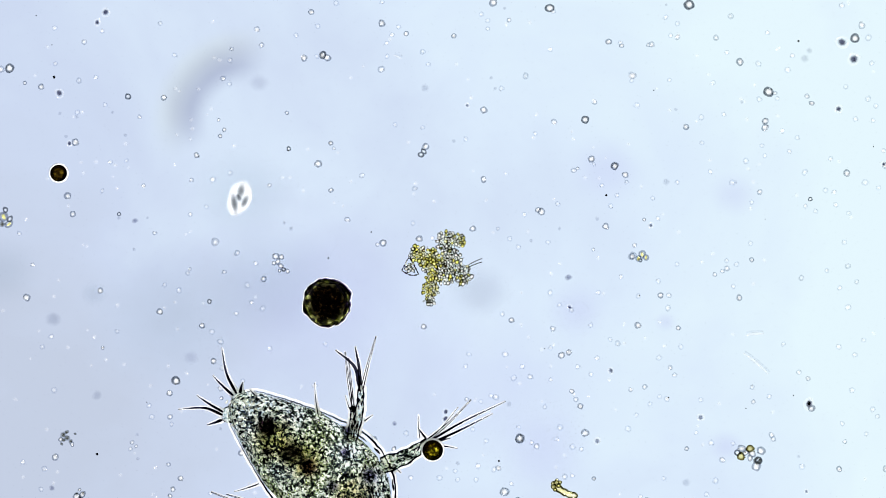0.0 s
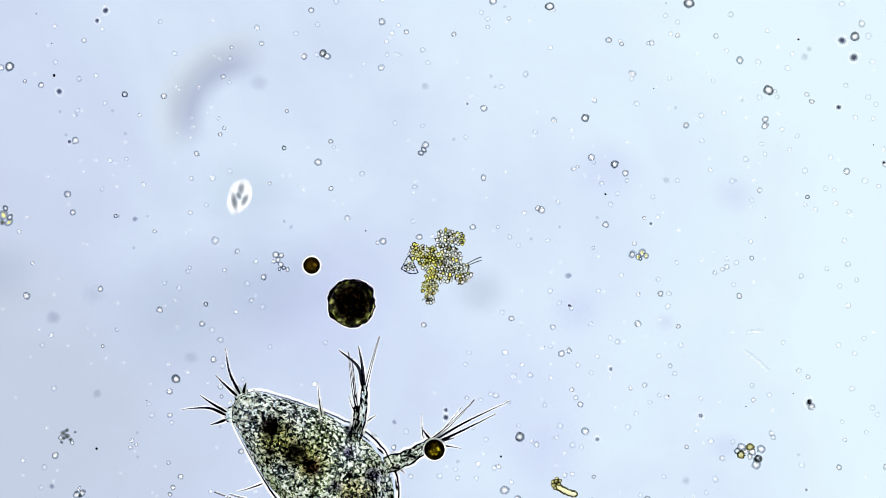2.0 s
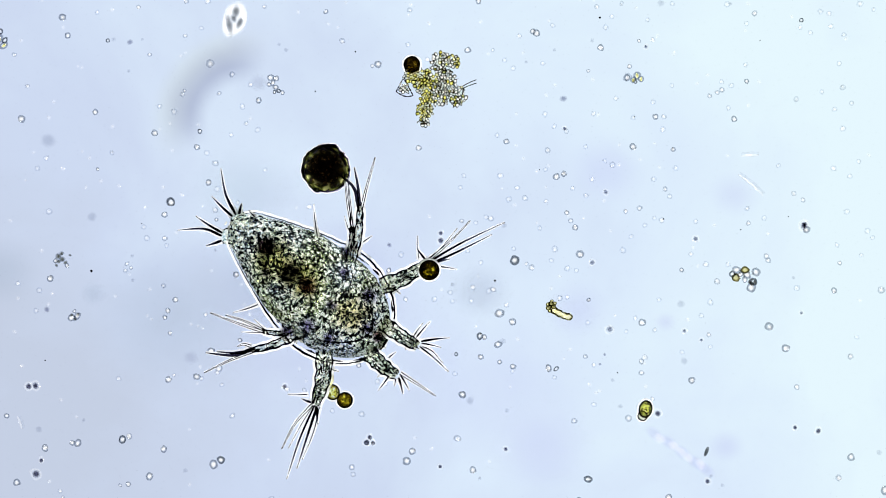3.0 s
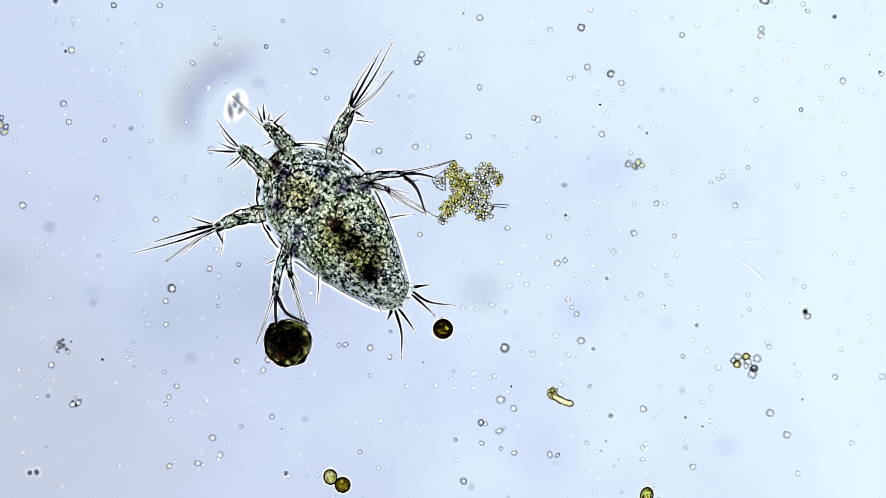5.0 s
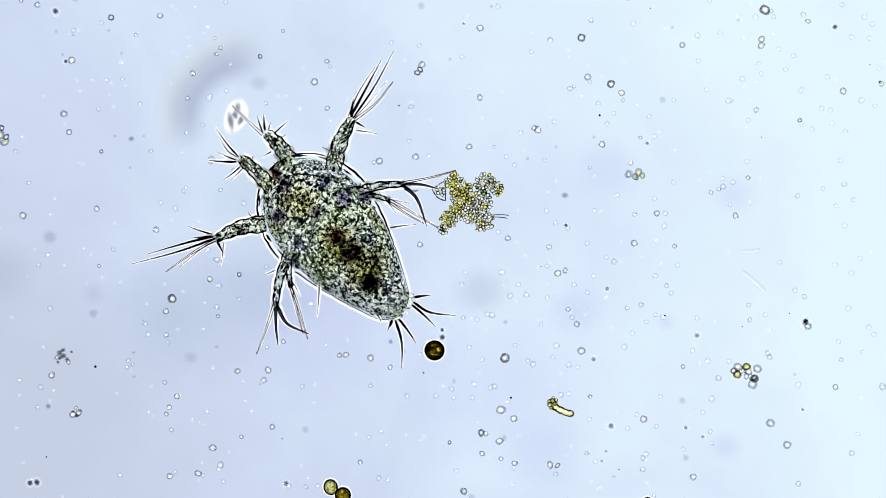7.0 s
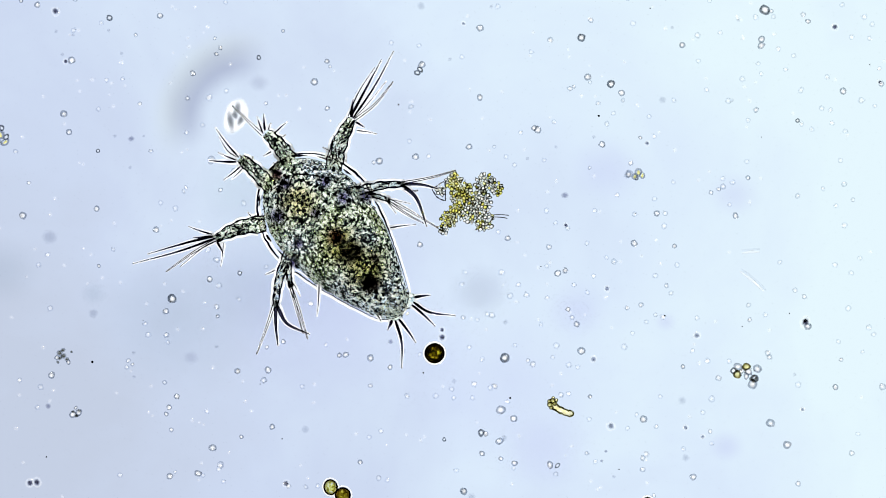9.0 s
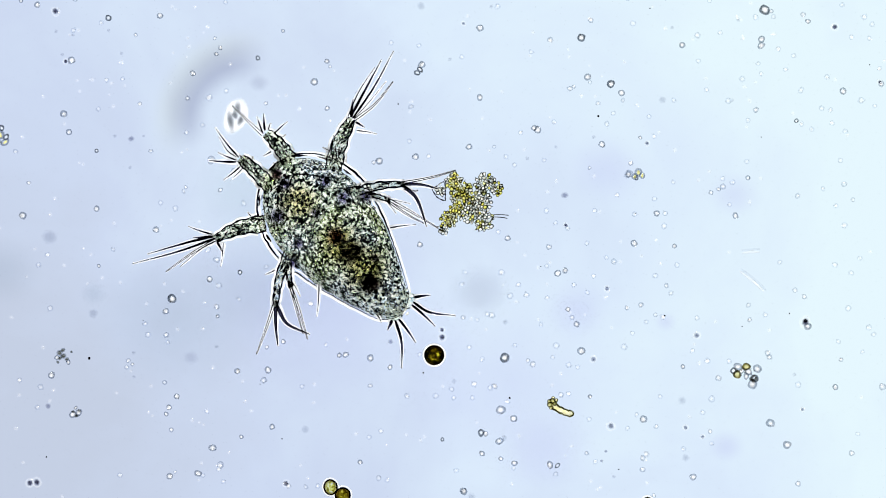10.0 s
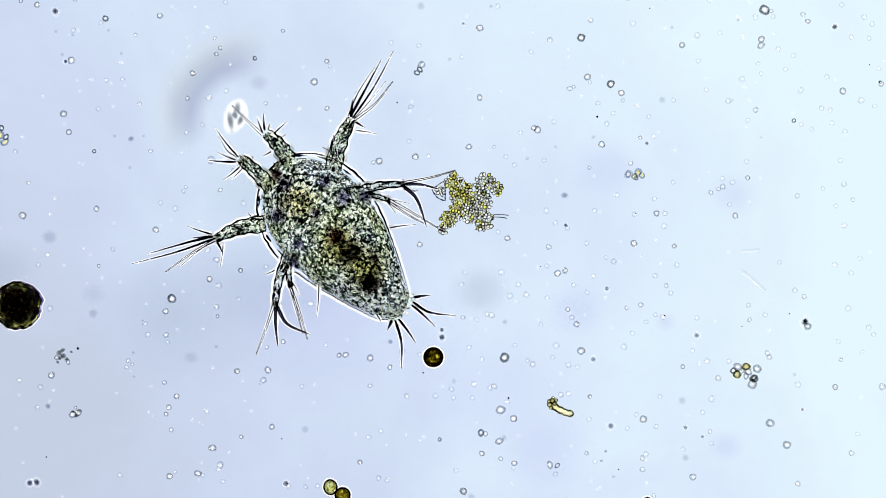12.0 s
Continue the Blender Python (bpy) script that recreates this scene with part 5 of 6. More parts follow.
for u, v, r in (
        (509, 1113, 6), (834, 880, 8), (899, 898, 5), (851, 1018, 4), (860, 1108, 4), (1100, 890, 5), (1260, 1014, 4), (1280, 1030, 4),
        (1558, 972, 6), (1175, 1103, 5), (1397, 1110, 7), (720, 1098, 8), (886, -130, 4), (862, -7, 4), (869, 12, 4), (1417, -41, 8),
        (1425, -55, 6), (1172, -136, 3)):
    grey_speck(u, v, r)
for u, v, r in (
        (98, 20, 7), (116, 109, 5), (1477, 48, 7), (1557, 146, 5), (1001, 399, 4), (1425, 570, 8), (53, 855, 7), (65, 854, 7),
        (506, 856, 6), (782, 584, 5), (782, 597, 7), (1425, 569, 5), (66, 1010, 9), (75, 986, 6), (651, 954, 7),
        (656, 945, 5), (662, 955, 5), (897, 966, 5), (914, 1126, 6), (1166, 903, 7), (1409, 928, 5), (1450, 934, 7), (1254, 1023, 6)):
    dark_speck(u, v, r)
for u, v, r in ((999, 346, 7), (232, 246, 6), (85, 719, 6), (691, 605, 6), (1072, 799, 3.6), (1064, 816, 3.6)):
    dusky_speck(u, v, r)
for u, v, r in ((1050, 636, 5), (1074, 511, 5), (1233, 594, 5), (1420, 725, 3.4), (1213, 757, 3.6), (1243, 773, 3.4), (820, 42, 3.4), (1145, 254, 3.4), (1081, 754, 6)):
    steel_speck(u, v, r)
for u, v, r in (
        (1430, 1078, 5), (1481, 1061, 5), (1325, 1125, 8), (781, 997, 5), (180, -123, 8), (165, -105, 6), (1483, -70, 9), (1504, -40, 10)):
    dark_speck(u, v, r)

for u, v, r in ((89, -8, 3.4), (1406, -72, 2.4), (57, -117, 1.6), (85, -65, 1.8), (253, 567, 1.5), (460, 680, 1.5), (499, 777, 2.0), (1313, 578, 1.8), (1397, 555, 1.4), (1125, 378, 1.6), (1347, 243, 1.4), (1176, 559, 2.2), (749, 660, 2.2),
                (82, 809, 2.0), (1095, 831, 2.0), (575, 1119, 3.2), (1150, 15, 1.6), (1539, 115, 1.8), (957, 472, 1.4)):
    black_grain(u, v, max(r, 1.2))
drifting_ring(198, 1108, 4.5)

# specks that drift: kind, size, and rows of seconds and chart places
DRIFT = [
    (drifting_ring(1427, 208, 3.6), ((0, 1427, 208), (2.5, 1421, 207), (5.5, 1417, 213), (12, 1405, 214))),
    (black_grain(650, 266, 2.2), ((0, 650, 266), (1.7, 644, 267), (3.0, 631, 263), (3.1, 700, 195), (5.5, 706, 188), (12, 703, 182))),
    (drifting_ring(204, 234, 3.4), ((0, 204, 234), (1.5, 200, 240), (3.0, 193, 243), (5.5, 184, 269), (9.5, 172, 267), (12, 167, 268))),
    (black_grain(165, 659, 3.0), ((0, 165, 659), (3.0, 164, 651), (3.2, 188, 655), (5.5, 178, 654), (6.5, 171, 651), (9.5, 161, 638), (12, 138, 617))),
    (black_grain(876, 671, 2.4), ((0, 876, 671), (2.5, 880, 666), (3.0, 878, 668), (3.4, 905, 700), (12, 900, 705))),
    (drifting_ring(812, 800, 3.6), ((0, 815, 800), (3.2, 809, 798), (5.5, 804, 795), (6.5, 798, 787), (9.5, 784, 778), (12, 778, 778))),
    (black_grain(574, 312, 2.0), ((0, 574, 312), (1.5, 565, 330), (3.0, 560, 333), (12, 558, 336))),
    (drifting_ring(504, 119, 4.2), ((0, 504, 119), (1.5, 498, 121), (3.0, 490, 116), (5.5, 467, 100), (9.5, 457, 103), (12, 451, 104))),
    (drifting_ring(220, 26, 5.4), ((0, 220, 26), (1.5, 216, 26), (3.0, 210, 23), (5.5, 200, 29), (9.5, 193, 32), (12, 187, 33))),
    (drifting_ring(364, 389, 4.2), ((0, 364, 389), (1.5, 359, 396), (3.0, 356, 404), (3.1, 412, 485), (5.5, 423, 487), (12, 426, 479))),
    (ring_cell(913, 630, 9), ((0, 913, 631), (3.0, 913, 632), (3.1, 894, 634), (12, 893, 633))),
    (black_grain(1066, 201, 2.4), ((0, 1066, 201), (12, 1057, 207))),
]


# ---- larger single bodies ----
def rod(bm, u0, v0, u1, v1, w, z, bend=0.0, taper=0.35):
    line = curve(Vector((u0 * K, -v0 * K, z)), Vector((u1 * K, -v1 * K, z)), bend, 9)
    tube(bm, line, [w * K * (taper + (1 - taper) * math.sin(math.pi * (i + 0.6) / 9.2)) for i in range(9)], 8, 0.6)
    return bm


def white_fragment():
    """A bright oval flake with three dark bars in it."""
    thing = tagged(empty("oval_flake", at(417, 207)), "bright white oval flake with three dark bars", "flake")
    # the white body, widened with a painted bright rim for its halo
    bm = bmesh.new()
    ball(bm, (0, 0, 0), 1.0, 3, 0.06, 0.10, 1.5)
    flake = part("flake_body", bm, FLAKE, thing, "bright white flake")
    flake.location, flake.rotation_euler, flake.scale = (0, 0, 0.002), (0, 0, radians(-16)), (23 * K, 36 * K, 20 * K)
    for u, v, l, w, turn in ((3, -15, 15, 9.0, -10), (-9, 8, 25, 8.0, 10), (10, 5, 17, 7.0, -26), (-1, -2, 9, 6, 30)):
        bm = bmesh.new()
        ball(bm, (0, 0, 0), 1.0, 2, 0.3)
        bar = part("dark_bar", bm, BAR, thing, "soft dark grey bar")
        bar.location, bar.rotation_euler, bar.scale = (u * K, -v * K, 0.006), (0, 0, radians(turn)), (w * K, l * K, w * K)


white_fragment()


KNOT_ME = shared("knot", unit_ball(1.32, 0.26, 0.3), LEMON_WALL)
KNOT_CORE_ME = shared("bright_core", unit_ball(0.9, 0.3, 0.34), LEMON_GLOW)


def cell_cluster(name, label, u, v, cells):
    """A few cells stuck together: place, size and colour of each."""
    thing = tagged(empty(name, at(u, v)), label, "cell cluster")
    for cu, cv, r, tone in cells:
        wall = new("cell", {"clear": FIRM_ME, "gold": FIRM_ME, "olive": KNOT_ME, "dirt": FINE_WALL_ME}.get(tone, DARK_WALL_ME))
        wall.parent, wall.location, wall.scale = thing, (cu * K, -cv * K, 0), (0.86 * r * K, 0.86 * r * K * rnd.uniform(0.68, 0.95), r * K)
        wall.rotation_euler = (0, 0, rnd.uniform(0, 3))
        core = new("core", {"gold": GOLD_ME, "olive": KNOT_CORE_ME, "clear": CORE_ME, "grey": CLEAR_ME, "dirt": DIRT_ME}[tone])
        core.parent = wall
        if tone == "gold":
            core.scale = (0.8, 0.62, 0.8)
    return thing


DIRT_ME = shared("dirt_core", unit_ball(1.1, 0.5, 0.5), DIRT)
GOLD_ME = shared("gold_core", unit_ball(0.78, 0.3, 0.4), GOLD_GLOW)
cell_cluster("cell_cluster", "small knot of clear and yellow cells", 1120, 308, ((9, -2, 10, "gold"), (3, 5, 9, "gold"), (16, 3, 8, "gold"), (-8, 1, 8, "clear"), (6, 8, 5, "grey")))
tight = cell_cluster("cell_cluster", "tight cluster of clear cells with two yellow ones", 1320, 662, (
    (-15, -13, 11, "clear"), (0, -13, 10, "olive"), (-16, 1, 10, "olive"), (-8, -5, 8, "clear"), (4, -4, 9, "clear"), (20, -9, 11, "clear"), (11, 18, 12, "clear"), (0, 4, 8, "clear"),
    (14, 8, 10, "grey"), (9, 9, 6, "dirt"), (18, 8, 6, "dirt"), (14, 12, 6, "dirt"), (13, 4, 5, "dirt"), (-22, -6, 8, "grey")))
scribble = random.Random(21)
strands(tight, [(Vector((x * K, -y * K, 0.009)), scribble.uniform(0, 6.28), scribble.uniform(3.5, 6) * K, scribble.uniform(0.5, 0.9) * K)
                for x, y in ((-19, -7), (-11, -9), (-4, -1), (-3, -6), (7, -9), (8, 1), (12, 11), (17, 10), (15, 5), (-9, 0), (10, 8), (13, -6))], scribble, 0.7, OLIVE_WALL)
cell_cluster("cell_cluster", "pale chain of clear cells beside the larva", 486, 322, ((-5, -13, 8, "clear"), (5, -12, 7, "clear"), (-1, -4, 8, "clear"), (-8, -1, 6, "clear"), (4, 4, 7, "clear"), (9, 10, 6, "grey"), (16, 13, 6, "clear"), (2, 12, 5, "grey")))
cell_cluster("cell_cluster", "three dark grains stuck to a clear cell", 654, 951, ((-3, 4, 6, "grey"), (3, -5, 5, "grey"), (8, 5, 5, "clear")))
cell_cluster("cell_cluster", "two clear cells stuck together", 979, 823, ((-6, 0, 9, "clear"), (7, 1, 7, "grey")))
cell_cluster("cell_cluster", "two clear cells stuck together", 742, 122, ((4, -7, 9, "clear"), (1, 1, 8, "grey"), (-4, 7, 8, "grey")))
cell_cluster("cell_cluster", "tall pair of clear cells", 1347, 75, ((0, -5, 9, "clear"), (0, 6, 9, "clear")))
cell_cluster("cell_cluster", "dirty greenish knot of cells", 109, 629, ((-4, -4, 8, "dirt"), (3, 1, 8, "dirt"), (-7, 12, 5, "dirt"), (2, -9, 7, "dirt"), (-3, 5, 7, "dirt"), (17, -6, 4, "dirt"), (9, 7, 6, "dirt"), (-8, 4, 6, "clear"), (12, 12, 6, "clear")))
cell_cluster("cell_cluster", "dirty olive pair of cells", 134, 732, ((-5, 2, 9, "clear"), (5, -2, 9, "clear"), (-5, -3, 5, "dirt"), (1, 4, 6, "dirt"), (6, -4, 5, "dirt"), (0, -10, 5, "clear")))
cell_cluster("cell_cluster", "yellowish cells at the rim of the view", 3, 247, ((-3, -8, 12, "gold"), (6, 5, 11, "gold"), (8, -4, 8, "grey"), (-6, 5, 8, "dirt"), (0, -20, 7, "grey")))
cell_cluster("cell_cluster", "clear cell with a ragged dark rim", 853, 766, ((-2, 0, 9, "grey"), (6, 2, 7, "clear")))


def gold_cell(u, v, r, stretch, turn, material, label):
    """A yellow cell: bright patches inside, painted darker where its wall is seen edge on, in a halo of light drawn as
    a ring.
    """
    thing = tagged(empty("yellow_alga", at(u, v)), label, "algae", "yellow algae on the slide")
    thing.rotation_euler = (0, 0, radians(turn))
    thing.scale = (1, stretch, 1)
    bm = bmesh.new()
    ball(bm, (0, 0, 0), r * 0.95 * K, 3, 0.8, 0.06, 2.0)
    body = part("cell_body", bm, material, thing)
    body.location = (0, 0, 0.9 * r * K)
    # the cell's dark rim, darkened by an added ring
    bm = bmesh.new()
    ring(bm, r * 0.92 * K, r * 0.10 * K, 0.8 * r * K, 40, 6, 0.6)
    part("cell_wall", bm, RIM, thing, "dark cell rim, built as a ring")
    # bright rim of light, put in as a thin outer ring
    bm = bmesh.new()
    ring(bm, r * 1.13 * K, r * 0.10 * K, 0.3 * r * K, 40, 6, 0.3)
    part("sheath", bm, VEIL, thing, "pale halo of light round the cell")
    return thing


def patchy(name, r, scale, patches, rim):
    """Plasma with bright and dark patches, painted darker towards the rim, where more of the wall is seen through."""
    m, nt, out = nodes_of(name)
    co = nt.nodes.new("ShaderNodeTexCoord").outputs["Object"]
    n = node(nt, "ShaderNodeTexNoise", Scale=scale, Detail=1.5, Distortion=0.4)
    nt.links.new(co, n.inputs["Vector"])
    inner = ramp(nt, n.outputs["Fac"], *patches)
    share = ramp(nt, radius_of(nt), (0.45 * r * K, (0, 0, 0)), (0.95 * r * K, (1, 1, 1)))
    mixc = nt.nodes.new("ShaderNodeMixRGB")
    mixc.inputs[2].default_value = (*rim, 1)
    nt.links.new(share, mixc.inputs[0])
    nt.links.new(inner, mixc.inputs[1])
    tr = nt.nodes.new("ShaderNodeBsdfTransparent")
    nt.links.new(mixc.outputs[0], tr.inputs["Color"])
    nt.links.new(tr.outputs[0], out.inputs["Surface"])
    return m


YELLOW_PLASMA = patchy("yellow_plasma", 13, 330, ((0.36, (0.34, 0.30, 0.06)), (0.43, (0.90, 0.84, 0.26)), (0.52, (1.0, 0.98, 0.50)), (0.60, (1.0, 1.0, 0.92))), (0.42, 0.38, 0.20))
BROWN_PLASMA = patchy("golden_brown_plasma", 14.5, 240, ((0.36, (0.20, 0.16, 0.02)), (0.50, (0.50, 0.42, 0.06)), (0.62, (0.95, 0.85, 0.30))), (0.14, 0.075, 0.03))
BRIGHT_PLASMA = patchy("bright_yellow_plasma", 12, 380, ((0.40, (0.06, 0.05, 0.01)), (0.46, (0.90, 0.85, 0.25)), (0.55, (1.0, 0.98, 0.45))), (0.36, 0.36, 0.26))
CLEAR_PLASMA = patchy("clear_yellowish_plasma", 9, 120, ((0.36, (0.92, 0.92, 0.70)), (0.50, (1, 1, 0.95))), (0.34, 0.34, 0.30))
PAIR = (gold_cell(585, 862, 12.5, 1.12, 10, YELLOW_PLASMA, "yellow oval algal cell touching a brown one"),
        gold_cell(606.5, 876, 14, 1.0, 40, BROWN_PLASMA, "golden brown round algal cell touching a yellow one"))
gold_cell(1144, 895, 12, 1.3, -12, BRIGHT_PLASMA, "bright yellow oval algal cell with a dark wall")
gold_cell(1139, 907, 9, 1.0, 0, CLEAR_PLASMA, "small clear algal cell stuck to a yellow one")


def yellow_worm():
    """A bent filament: pale yellow core, crooked dark wall all round, and a knot of small cells at one end."""
    rng = random.Random(4)
    thing = tagged(empty("yellow_filament", at(990, 720)), "bent yellow algal filament with a knotted end", "algae")
    path = [Vector((x * K, -y * K, 0.008)) for x, y in ((-14, -8), (-8, 0), (4, 7), (14, 11), (24, 12.5))]
    n = 22
    line = spline(path, n)
    wide = [(3.7 + 0.5 * math.sin(i * 1.5)) * K * min(1.0, math.sqrt(max(0.0, (n - 1 - i) / 2.5)) + 0.05) for i in range(n)]
    bm = bmesh.new()
    tube(bm, line, wide, 10, 0.5)
    part("filament_core", bm, GOLD_PALE, thing, "bright yellow core")
    edge = []
    for sign, order in ((1, range(n)), (-1, range(n - 1, -1, -1))):
        for i in order:
            d = line[min(i + 1, n - 1)] - line[max(i - 1, 0)]
            edge.append(line[i] + Vector((-d.y, d.x, 0)).normalized() * (sign * (wide[i] + 1.0 * K)))
    bm = bmesh.new()
    tube(bm, edge, [rng.uniform(0.6, 1.8) * K for _ in edge], 6)
    part("filament_wall", bm, FILM_WALL, thing)
    bm = bmesh.new()
    tube(bm, [p - Vector((0, 0, 3 * K)) for p in edge], [rng.uniform(1.5, 2.4) * K for _ in edge], 6, 0.4)
    part("filament_skin", bm, FILM_SKIN, thing)
    for x, y, r in ((-17, -4, 5.4), (-13, -11, 5.6), (-7, -12, 4.4), (-18, -10, 4.4), (-15, 1, 4.2), (-9, -6, 5.0), (-12, -16, 3.4)):
        knot = new("knot", KNOT_ME)
        knot.parent, knot.location, knot.scale = thing, (x * K, -y * K, 0.009), (r * K, r * 0.9 * K, r * K)
        core = new("bright_core", KNOT_CORE_ME)
        core.parent = knot


yellow_worm()


def pale_rod(u0, v0, u1, v1, w, label):
    thing = tagged(empty("clear_rod", at((u0 + u1) / 2, (v0 + v1) / 2)), label, "rod", "clear rods on the slide")
    du, dv = (u1 - u0) / 2, (v1 - v0) / 2
    bm = bmesh.new()
    rod(bm, -du, -dv, du, dv, w, 0.003, 0.03)
    part("rod_body", bm, ROD_FILM, thing)
    # grey shadow along one side, put in as a second faint rod
    bm = bmesh.new()
    d = Vector((du, dv, 0)).normalized()
    n = Vector((d.y, -d.x, 0)) * (w + 1.8)
    rod(bm, -du + n.x, -dv + n.y, du + n.x, dv + n.y, 1.9, 0.003, 0.03, 0.8)
    part("rod_edge", bm, ROD_SHADE, thing)


pale_rod(1308, 480, 1352, 517, 2.6, "thin clear straight rod")
pale_rod(1313, 448, 1344, 446, 2.6, "short pale clear rod")
pale_rod(33, 908, 41, 930, 2.4, "short pale clear rod")
pale_rod(690, -47, 704, -40, 1.6, "short pale clear rod")


def pale_chain():
    thing = tagged(empty("cell_chain", at(1207, 970)), "blurred chain of large colourless cells", "cells")
    for x, y, r in ((-37, -22, 15), (-14, -11, 13), (-1, 0, 11), (13, 10, 14), (34, 22, 15)):
        cell = inside("cell", CLEAR_ME, thing)
        cell.location, cell.rotation_euler, cell.scale = (x * K, -y * K, 0.004), (0, 0, radians(-38)), (r * 1.2 * K, r * 0.9 * K, r * K)
    for x, y in ((-46, -30), (-22, -16), (2, 2), (26, 20), (44, 32)):
        bm = bmesh.new()
        ball(bm, (0, 0, 0), 1.0, 2, 0.06)
        film = part("slime", bm, BLUE_HAZE, thing, "faint bluish slime")
        film.location, film.rotation_euler, film.scale = (x * K, -y * K, 0.001), (0, 0, radians(-38)), (24 * K, 13 * K, 13 * K)


pale_chain()

for u, v, u1, v1, w in ((1249, 978, 1255, 962, 3.0), (1324, 1112, 1328, 1130, 4.0)):
    thing = tagged(empty("dark_rod", at(u, v)), "short dark rod-shaped grain", "grain")
    bm = bmesh.new()
    rod(bm, 0, 0, u1 - u, v1 - v, w, 0.004)
    part("rod_body", bm, SMOKE, thing)


# ---- dust on the lamp's glass and painted dim patches of its light: they stay with the view ----
LAMP_MARKS = []


def lamp_mark(name, bm, material, u, v, label):
    """A smear on the lamp's glass, or a dim patch of its light, at the place where the resting view shows it."""
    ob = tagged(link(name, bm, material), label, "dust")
    k = (EYE - MARK_Z) / EYE
    ob.location = (*(at(u, v) * k)[:2], MARK_Z)
    LAMP_MARKS.append(ob)
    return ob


MARK_Z = LAMP_Z + 0.03
WIDE = (EYE - MARK_Z) / EYE * K


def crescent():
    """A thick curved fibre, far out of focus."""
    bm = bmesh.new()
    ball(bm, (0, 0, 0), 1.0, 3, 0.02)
    ob = lamp_mark("fibre_smear", bm, SICKLE, 436, 216, "blurred grey curved fibre on the lamp glass")
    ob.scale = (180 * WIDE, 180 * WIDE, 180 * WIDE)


# small ones are dust; the widest are painted dimming of the lamp's light
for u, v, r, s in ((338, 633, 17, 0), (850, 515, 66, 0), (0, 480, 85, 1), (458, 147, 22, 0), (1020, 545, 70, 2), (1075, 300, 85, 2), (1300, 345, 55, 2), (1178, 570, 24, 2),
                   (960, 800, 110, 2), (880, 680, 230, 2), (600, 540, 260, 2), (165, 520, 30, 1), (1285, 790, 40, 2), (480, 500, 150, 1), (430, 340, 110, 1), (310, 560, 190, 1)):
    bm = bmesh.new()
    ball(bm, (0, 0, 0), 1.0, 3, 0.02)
    ob = lamp_mark("dust_blot", bm, (SPOT_GREY, SPOT_WIDE, SPOT_BLUE)[s], u, v, "soft dim blot in the lamp field")
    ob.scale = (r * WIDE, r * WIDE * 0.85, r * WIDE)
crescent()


# ---- what moves ----
def at_view(t, u, v):
    """A place on the slide from where it shows in the view at t seconds."""
    dx = np.interp(t, [r[0] for r in STAGE], [r[1] for r in STAGE])
    dy = np.interp(t, [r[0] for r in STAGE], [r[2] for r in STAGE])
    return u - dx, v - dy


def roll_rows(thing_rows, lift=lambda t: 0.0):
    return [(t, pose(*at(*at_view(t, u, v), lift(t)), 0, 0, 0)) for t, u, v in thing_rows]


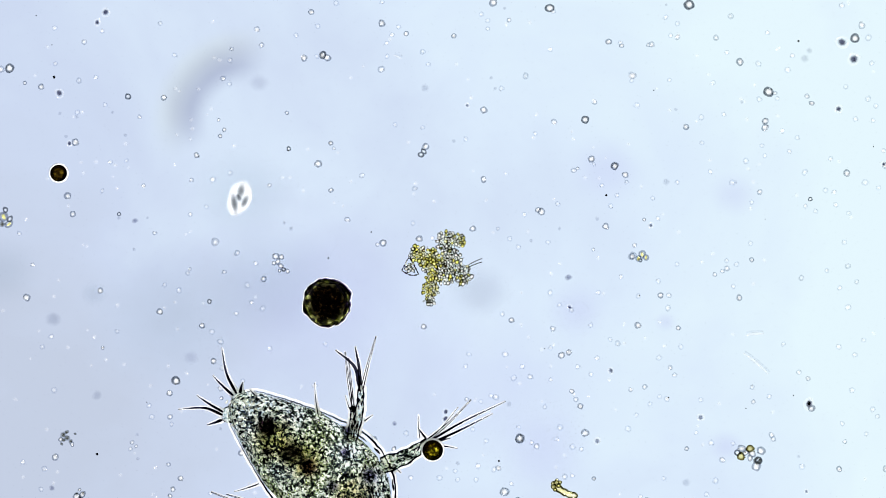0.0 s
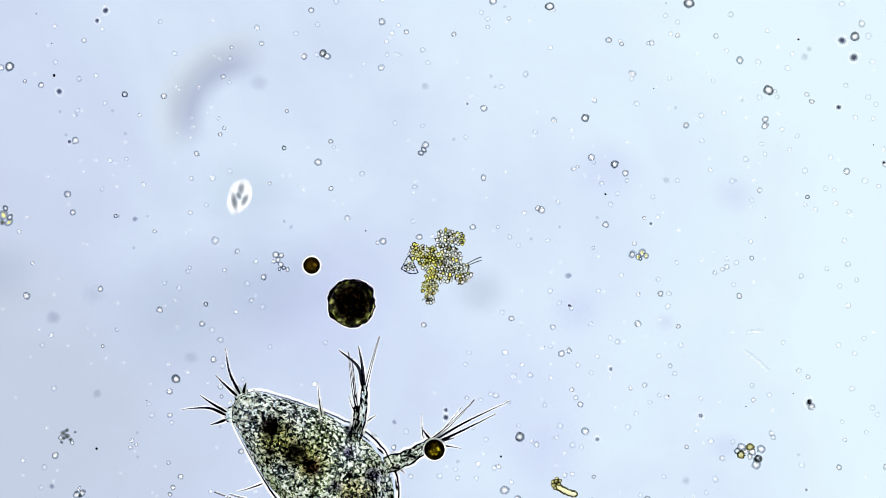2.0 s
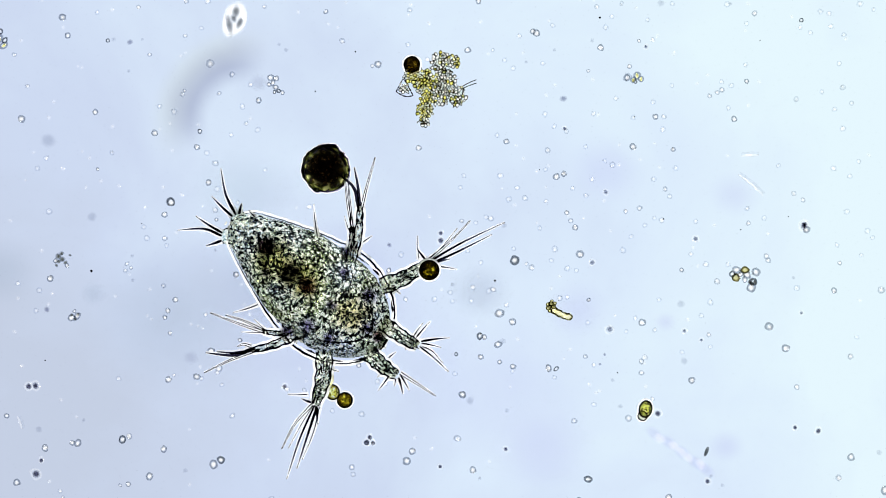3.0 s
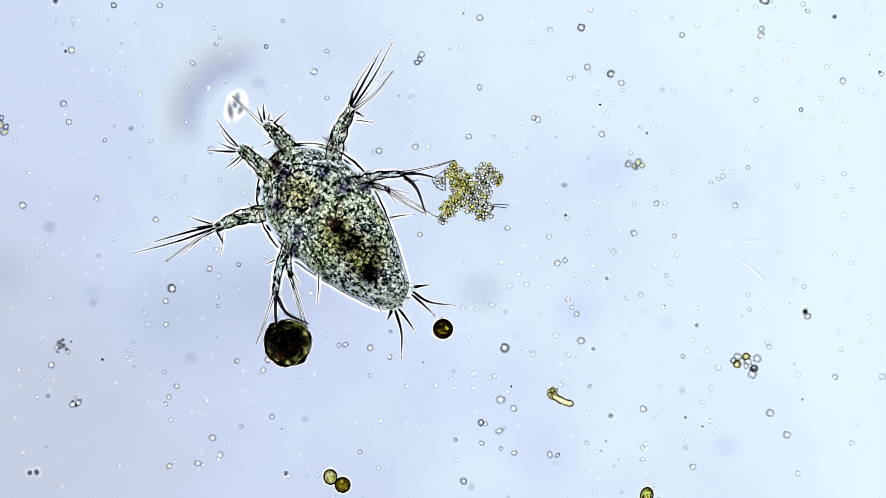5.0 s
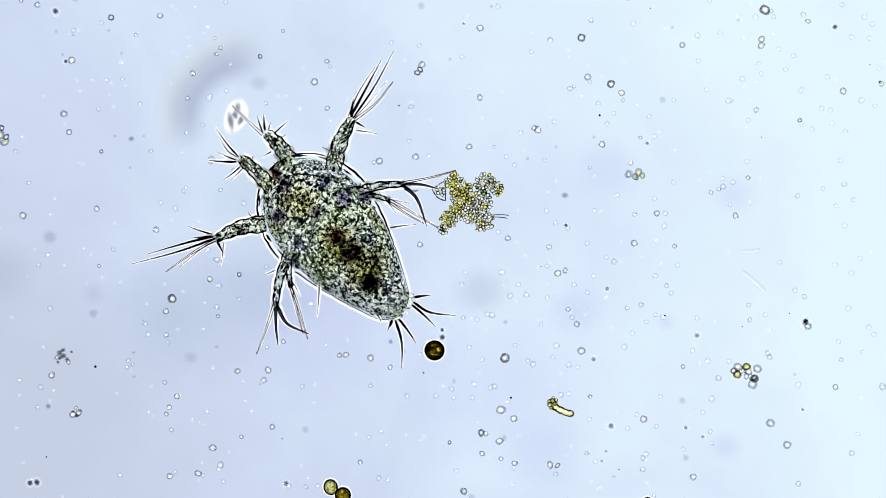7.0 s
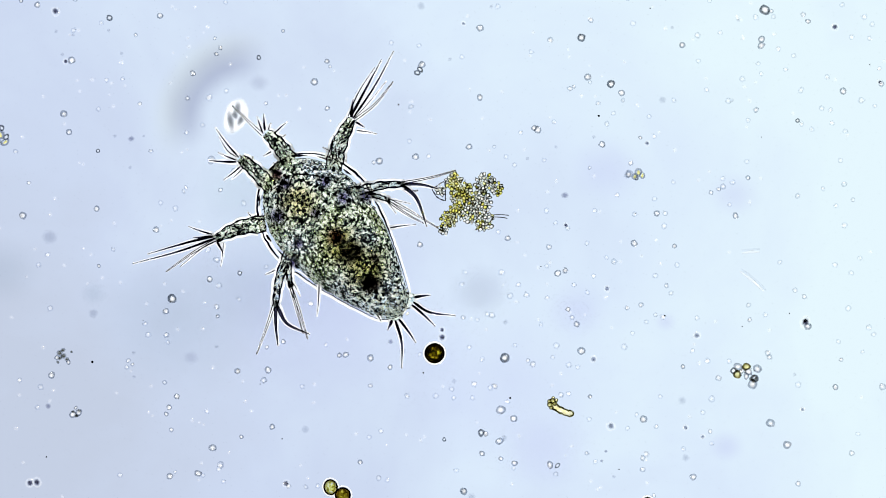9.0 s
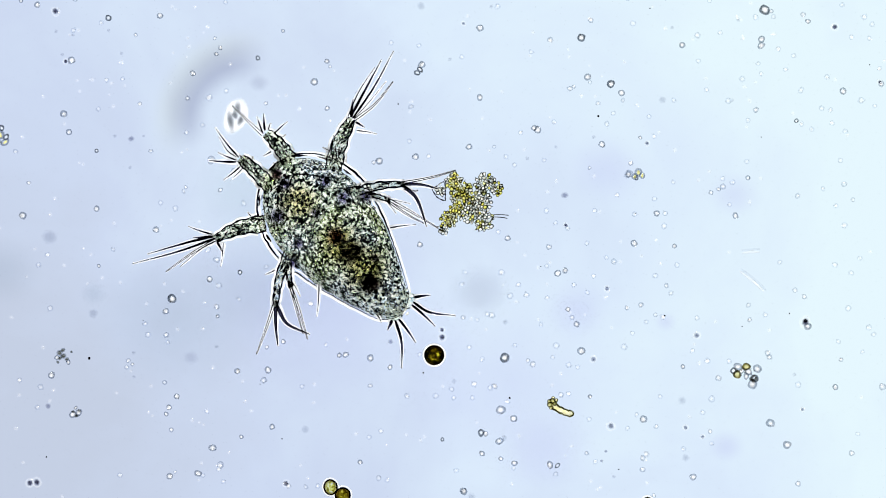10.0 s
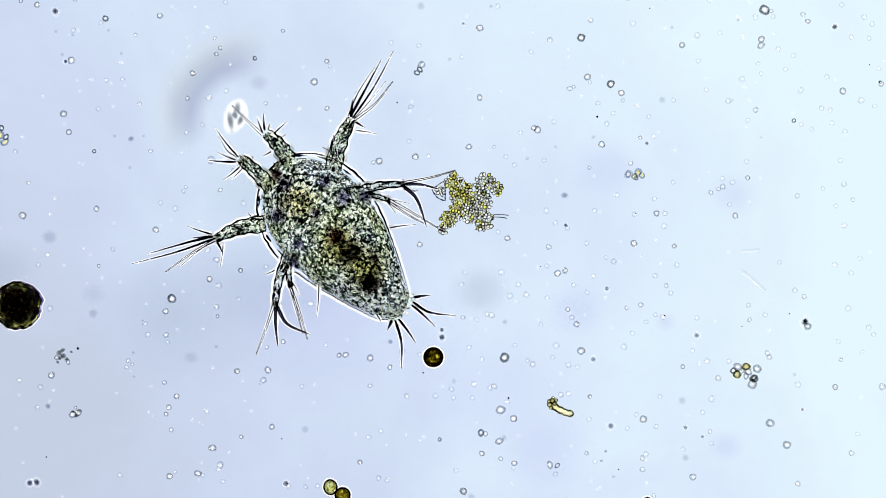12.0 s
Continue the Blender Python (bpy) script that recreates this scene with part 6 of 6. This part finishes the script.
def motions():
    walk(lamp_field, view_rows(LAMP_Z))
    for smear in LAMP_MARKS:
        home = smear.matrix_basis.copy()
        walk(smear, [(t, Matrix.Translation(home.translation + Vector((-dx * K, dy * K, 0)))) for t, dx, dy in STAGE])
    for speck, rows in DRIFT:
        walk(speck, [(t, pose(*at(u, v))) for t, u, v in rows])
    early = lambda t, u, v, turn: (t, pose(*at(u, v), 0, 0, turn))
    u0, v0, u1, v1 = 559.0, 675.0, 588.0, 420.0
    walk(larva, [
        early(0.0, u0 - 7.5, v0 - 1.5, -169.5), early(0.5, u0 - 5.5, v0 + 3, -169.5), early(1.0, u0 - 4, v0 + 4, -169.5), early(1.5, u0 - 3, v0 + 3.5, -169.5),
        early(2.0, u0 - 1.5, v0 + 1.5, -169.5), early(2.5, u0 + 0.5, v0 - 0.5, -169.5), early(3.0, u0, v0, -169.5),
        early(3.0334, u0 + 8, v0 - 80, -115), early(3.0667, u0 + 20, v0 - 180, -55), early(3.1, u1, v1, 0), early(12.0, u1, v1, 0)])
    for hair, joint, angle in SWAY:
        def held(a):
            return Matrix.Translation(joint) @ pose(0, 0, 0, 0, 0, a) @ Matrix.Translation(-joint)
        walk(hair, [(0.0, held(angle)), (3.0, held(angle)), (3.1, held(0)), (12.0, held(0))])
    for alga_cell in PAIR:
        home = alga_cell.matrix_basis.copy()
        shove = Matrix.Translation((6 * K, -3 * K, 0)) @ home
        walk(alga_cell, [(0.0, shove), (3.0, shove), (3.1, home), (12.0, home)])
    walk(heap, [early(0.0, 771, 327, 0), early(3.0, 770, 327, 0), early(3.0667, 800, 345, -16), early(3.1, 827, 360, -27), early(12.0, 827, 360, -27)])
    walk(colony, roll_rows([
        (0.0, 580, 536), (1.0, 579, 540), (1.5, 580, 539), (1.8, 600, 540), (2.0, 623, 537), (2.1, 628, 516), (2.2, 632, 497), (2.3, 632, 477), (2.4, 635, 439),
        (2.5, 633, 418), (2.6, 630, 400), (2.7, 622, 371), (2.8, 610, 351), (2.9, 590, 332), (3.0, 578, 300), (3.1, 502, 427), (3.2, 500, 387),
        (4.8, 512, 611), (5.1, 511, 604), (5.5, 519, 625), (5.7, 531, 632), (6.0, 582, 671), (6.3, 638, 735), (6.5, 681, 797), (6.8, 747, 905),
        (7.4, 870, 1100), (8.6, 930, 1260), (9.8, 750, 1140), (10.8, 462, 886), (10.9, 426, 859), (11.0, 391, 831), (11.2, 311, 768), (11.4, 242, 703), (11.6, 162, 646), (11.8, 85, 594), (12.0, 35, 541)]))
    spin = [(0.0, 0), (1.5, 10), (3.0, 45), (3.1, 60), (5.0, 110), (6.5, 170), (8.0, 230), (10.0, 290), (12.0, 350)]
    lift = colony_core.location.z
    walk(colony_core, [(t, pose(0, 0, lift, 0, 0, a)) for t, a in spin])
    walk(drifter, roll_rows([
        (0.0, 105, 307), (0.5, 208, 353), (1.0, 323, 397), (1.5, 440, 438), (2.0, 552, 470), (2.1, 578, 441), (2.2, 600, 413), (2.3, 617, 389), (2.4, 630, 350), (2.5, 650, 328),
        (2.6, 671, 302), (2.7, 692, 258), (2.8, 706, 205), (2.9, 715, 157), (3.0, 729, 115), (3.1, 865, 62), (3.2, 881, 9), (4.0, 980, -130), (4.7, 1060, -130), (12.0, 1080, -160)]))
    walk(captive, roll_rows([
        (0.0, 766, 793), (0.9, 768, 795), (1.5, 769, 795), (2.0, 769, 792), (2.5, 766, 641), (2.8, 764, 546), (3.0, 760, 478), (3.1, 773, 385), (3.2, 771, 343), (4.8, 783, 567), (5.0, 784, 582), (5.5, 781, 608),
        (6.0, 773, 611), (6.5, 767, 617), (7.0, 769, 620), (9.0, 769, 625), (10.5, 768, 630), (12.0, 767, 632)], lambda t: 0.045 if t < 3.05 else 0.0))   # caught on the limb at first


motions()
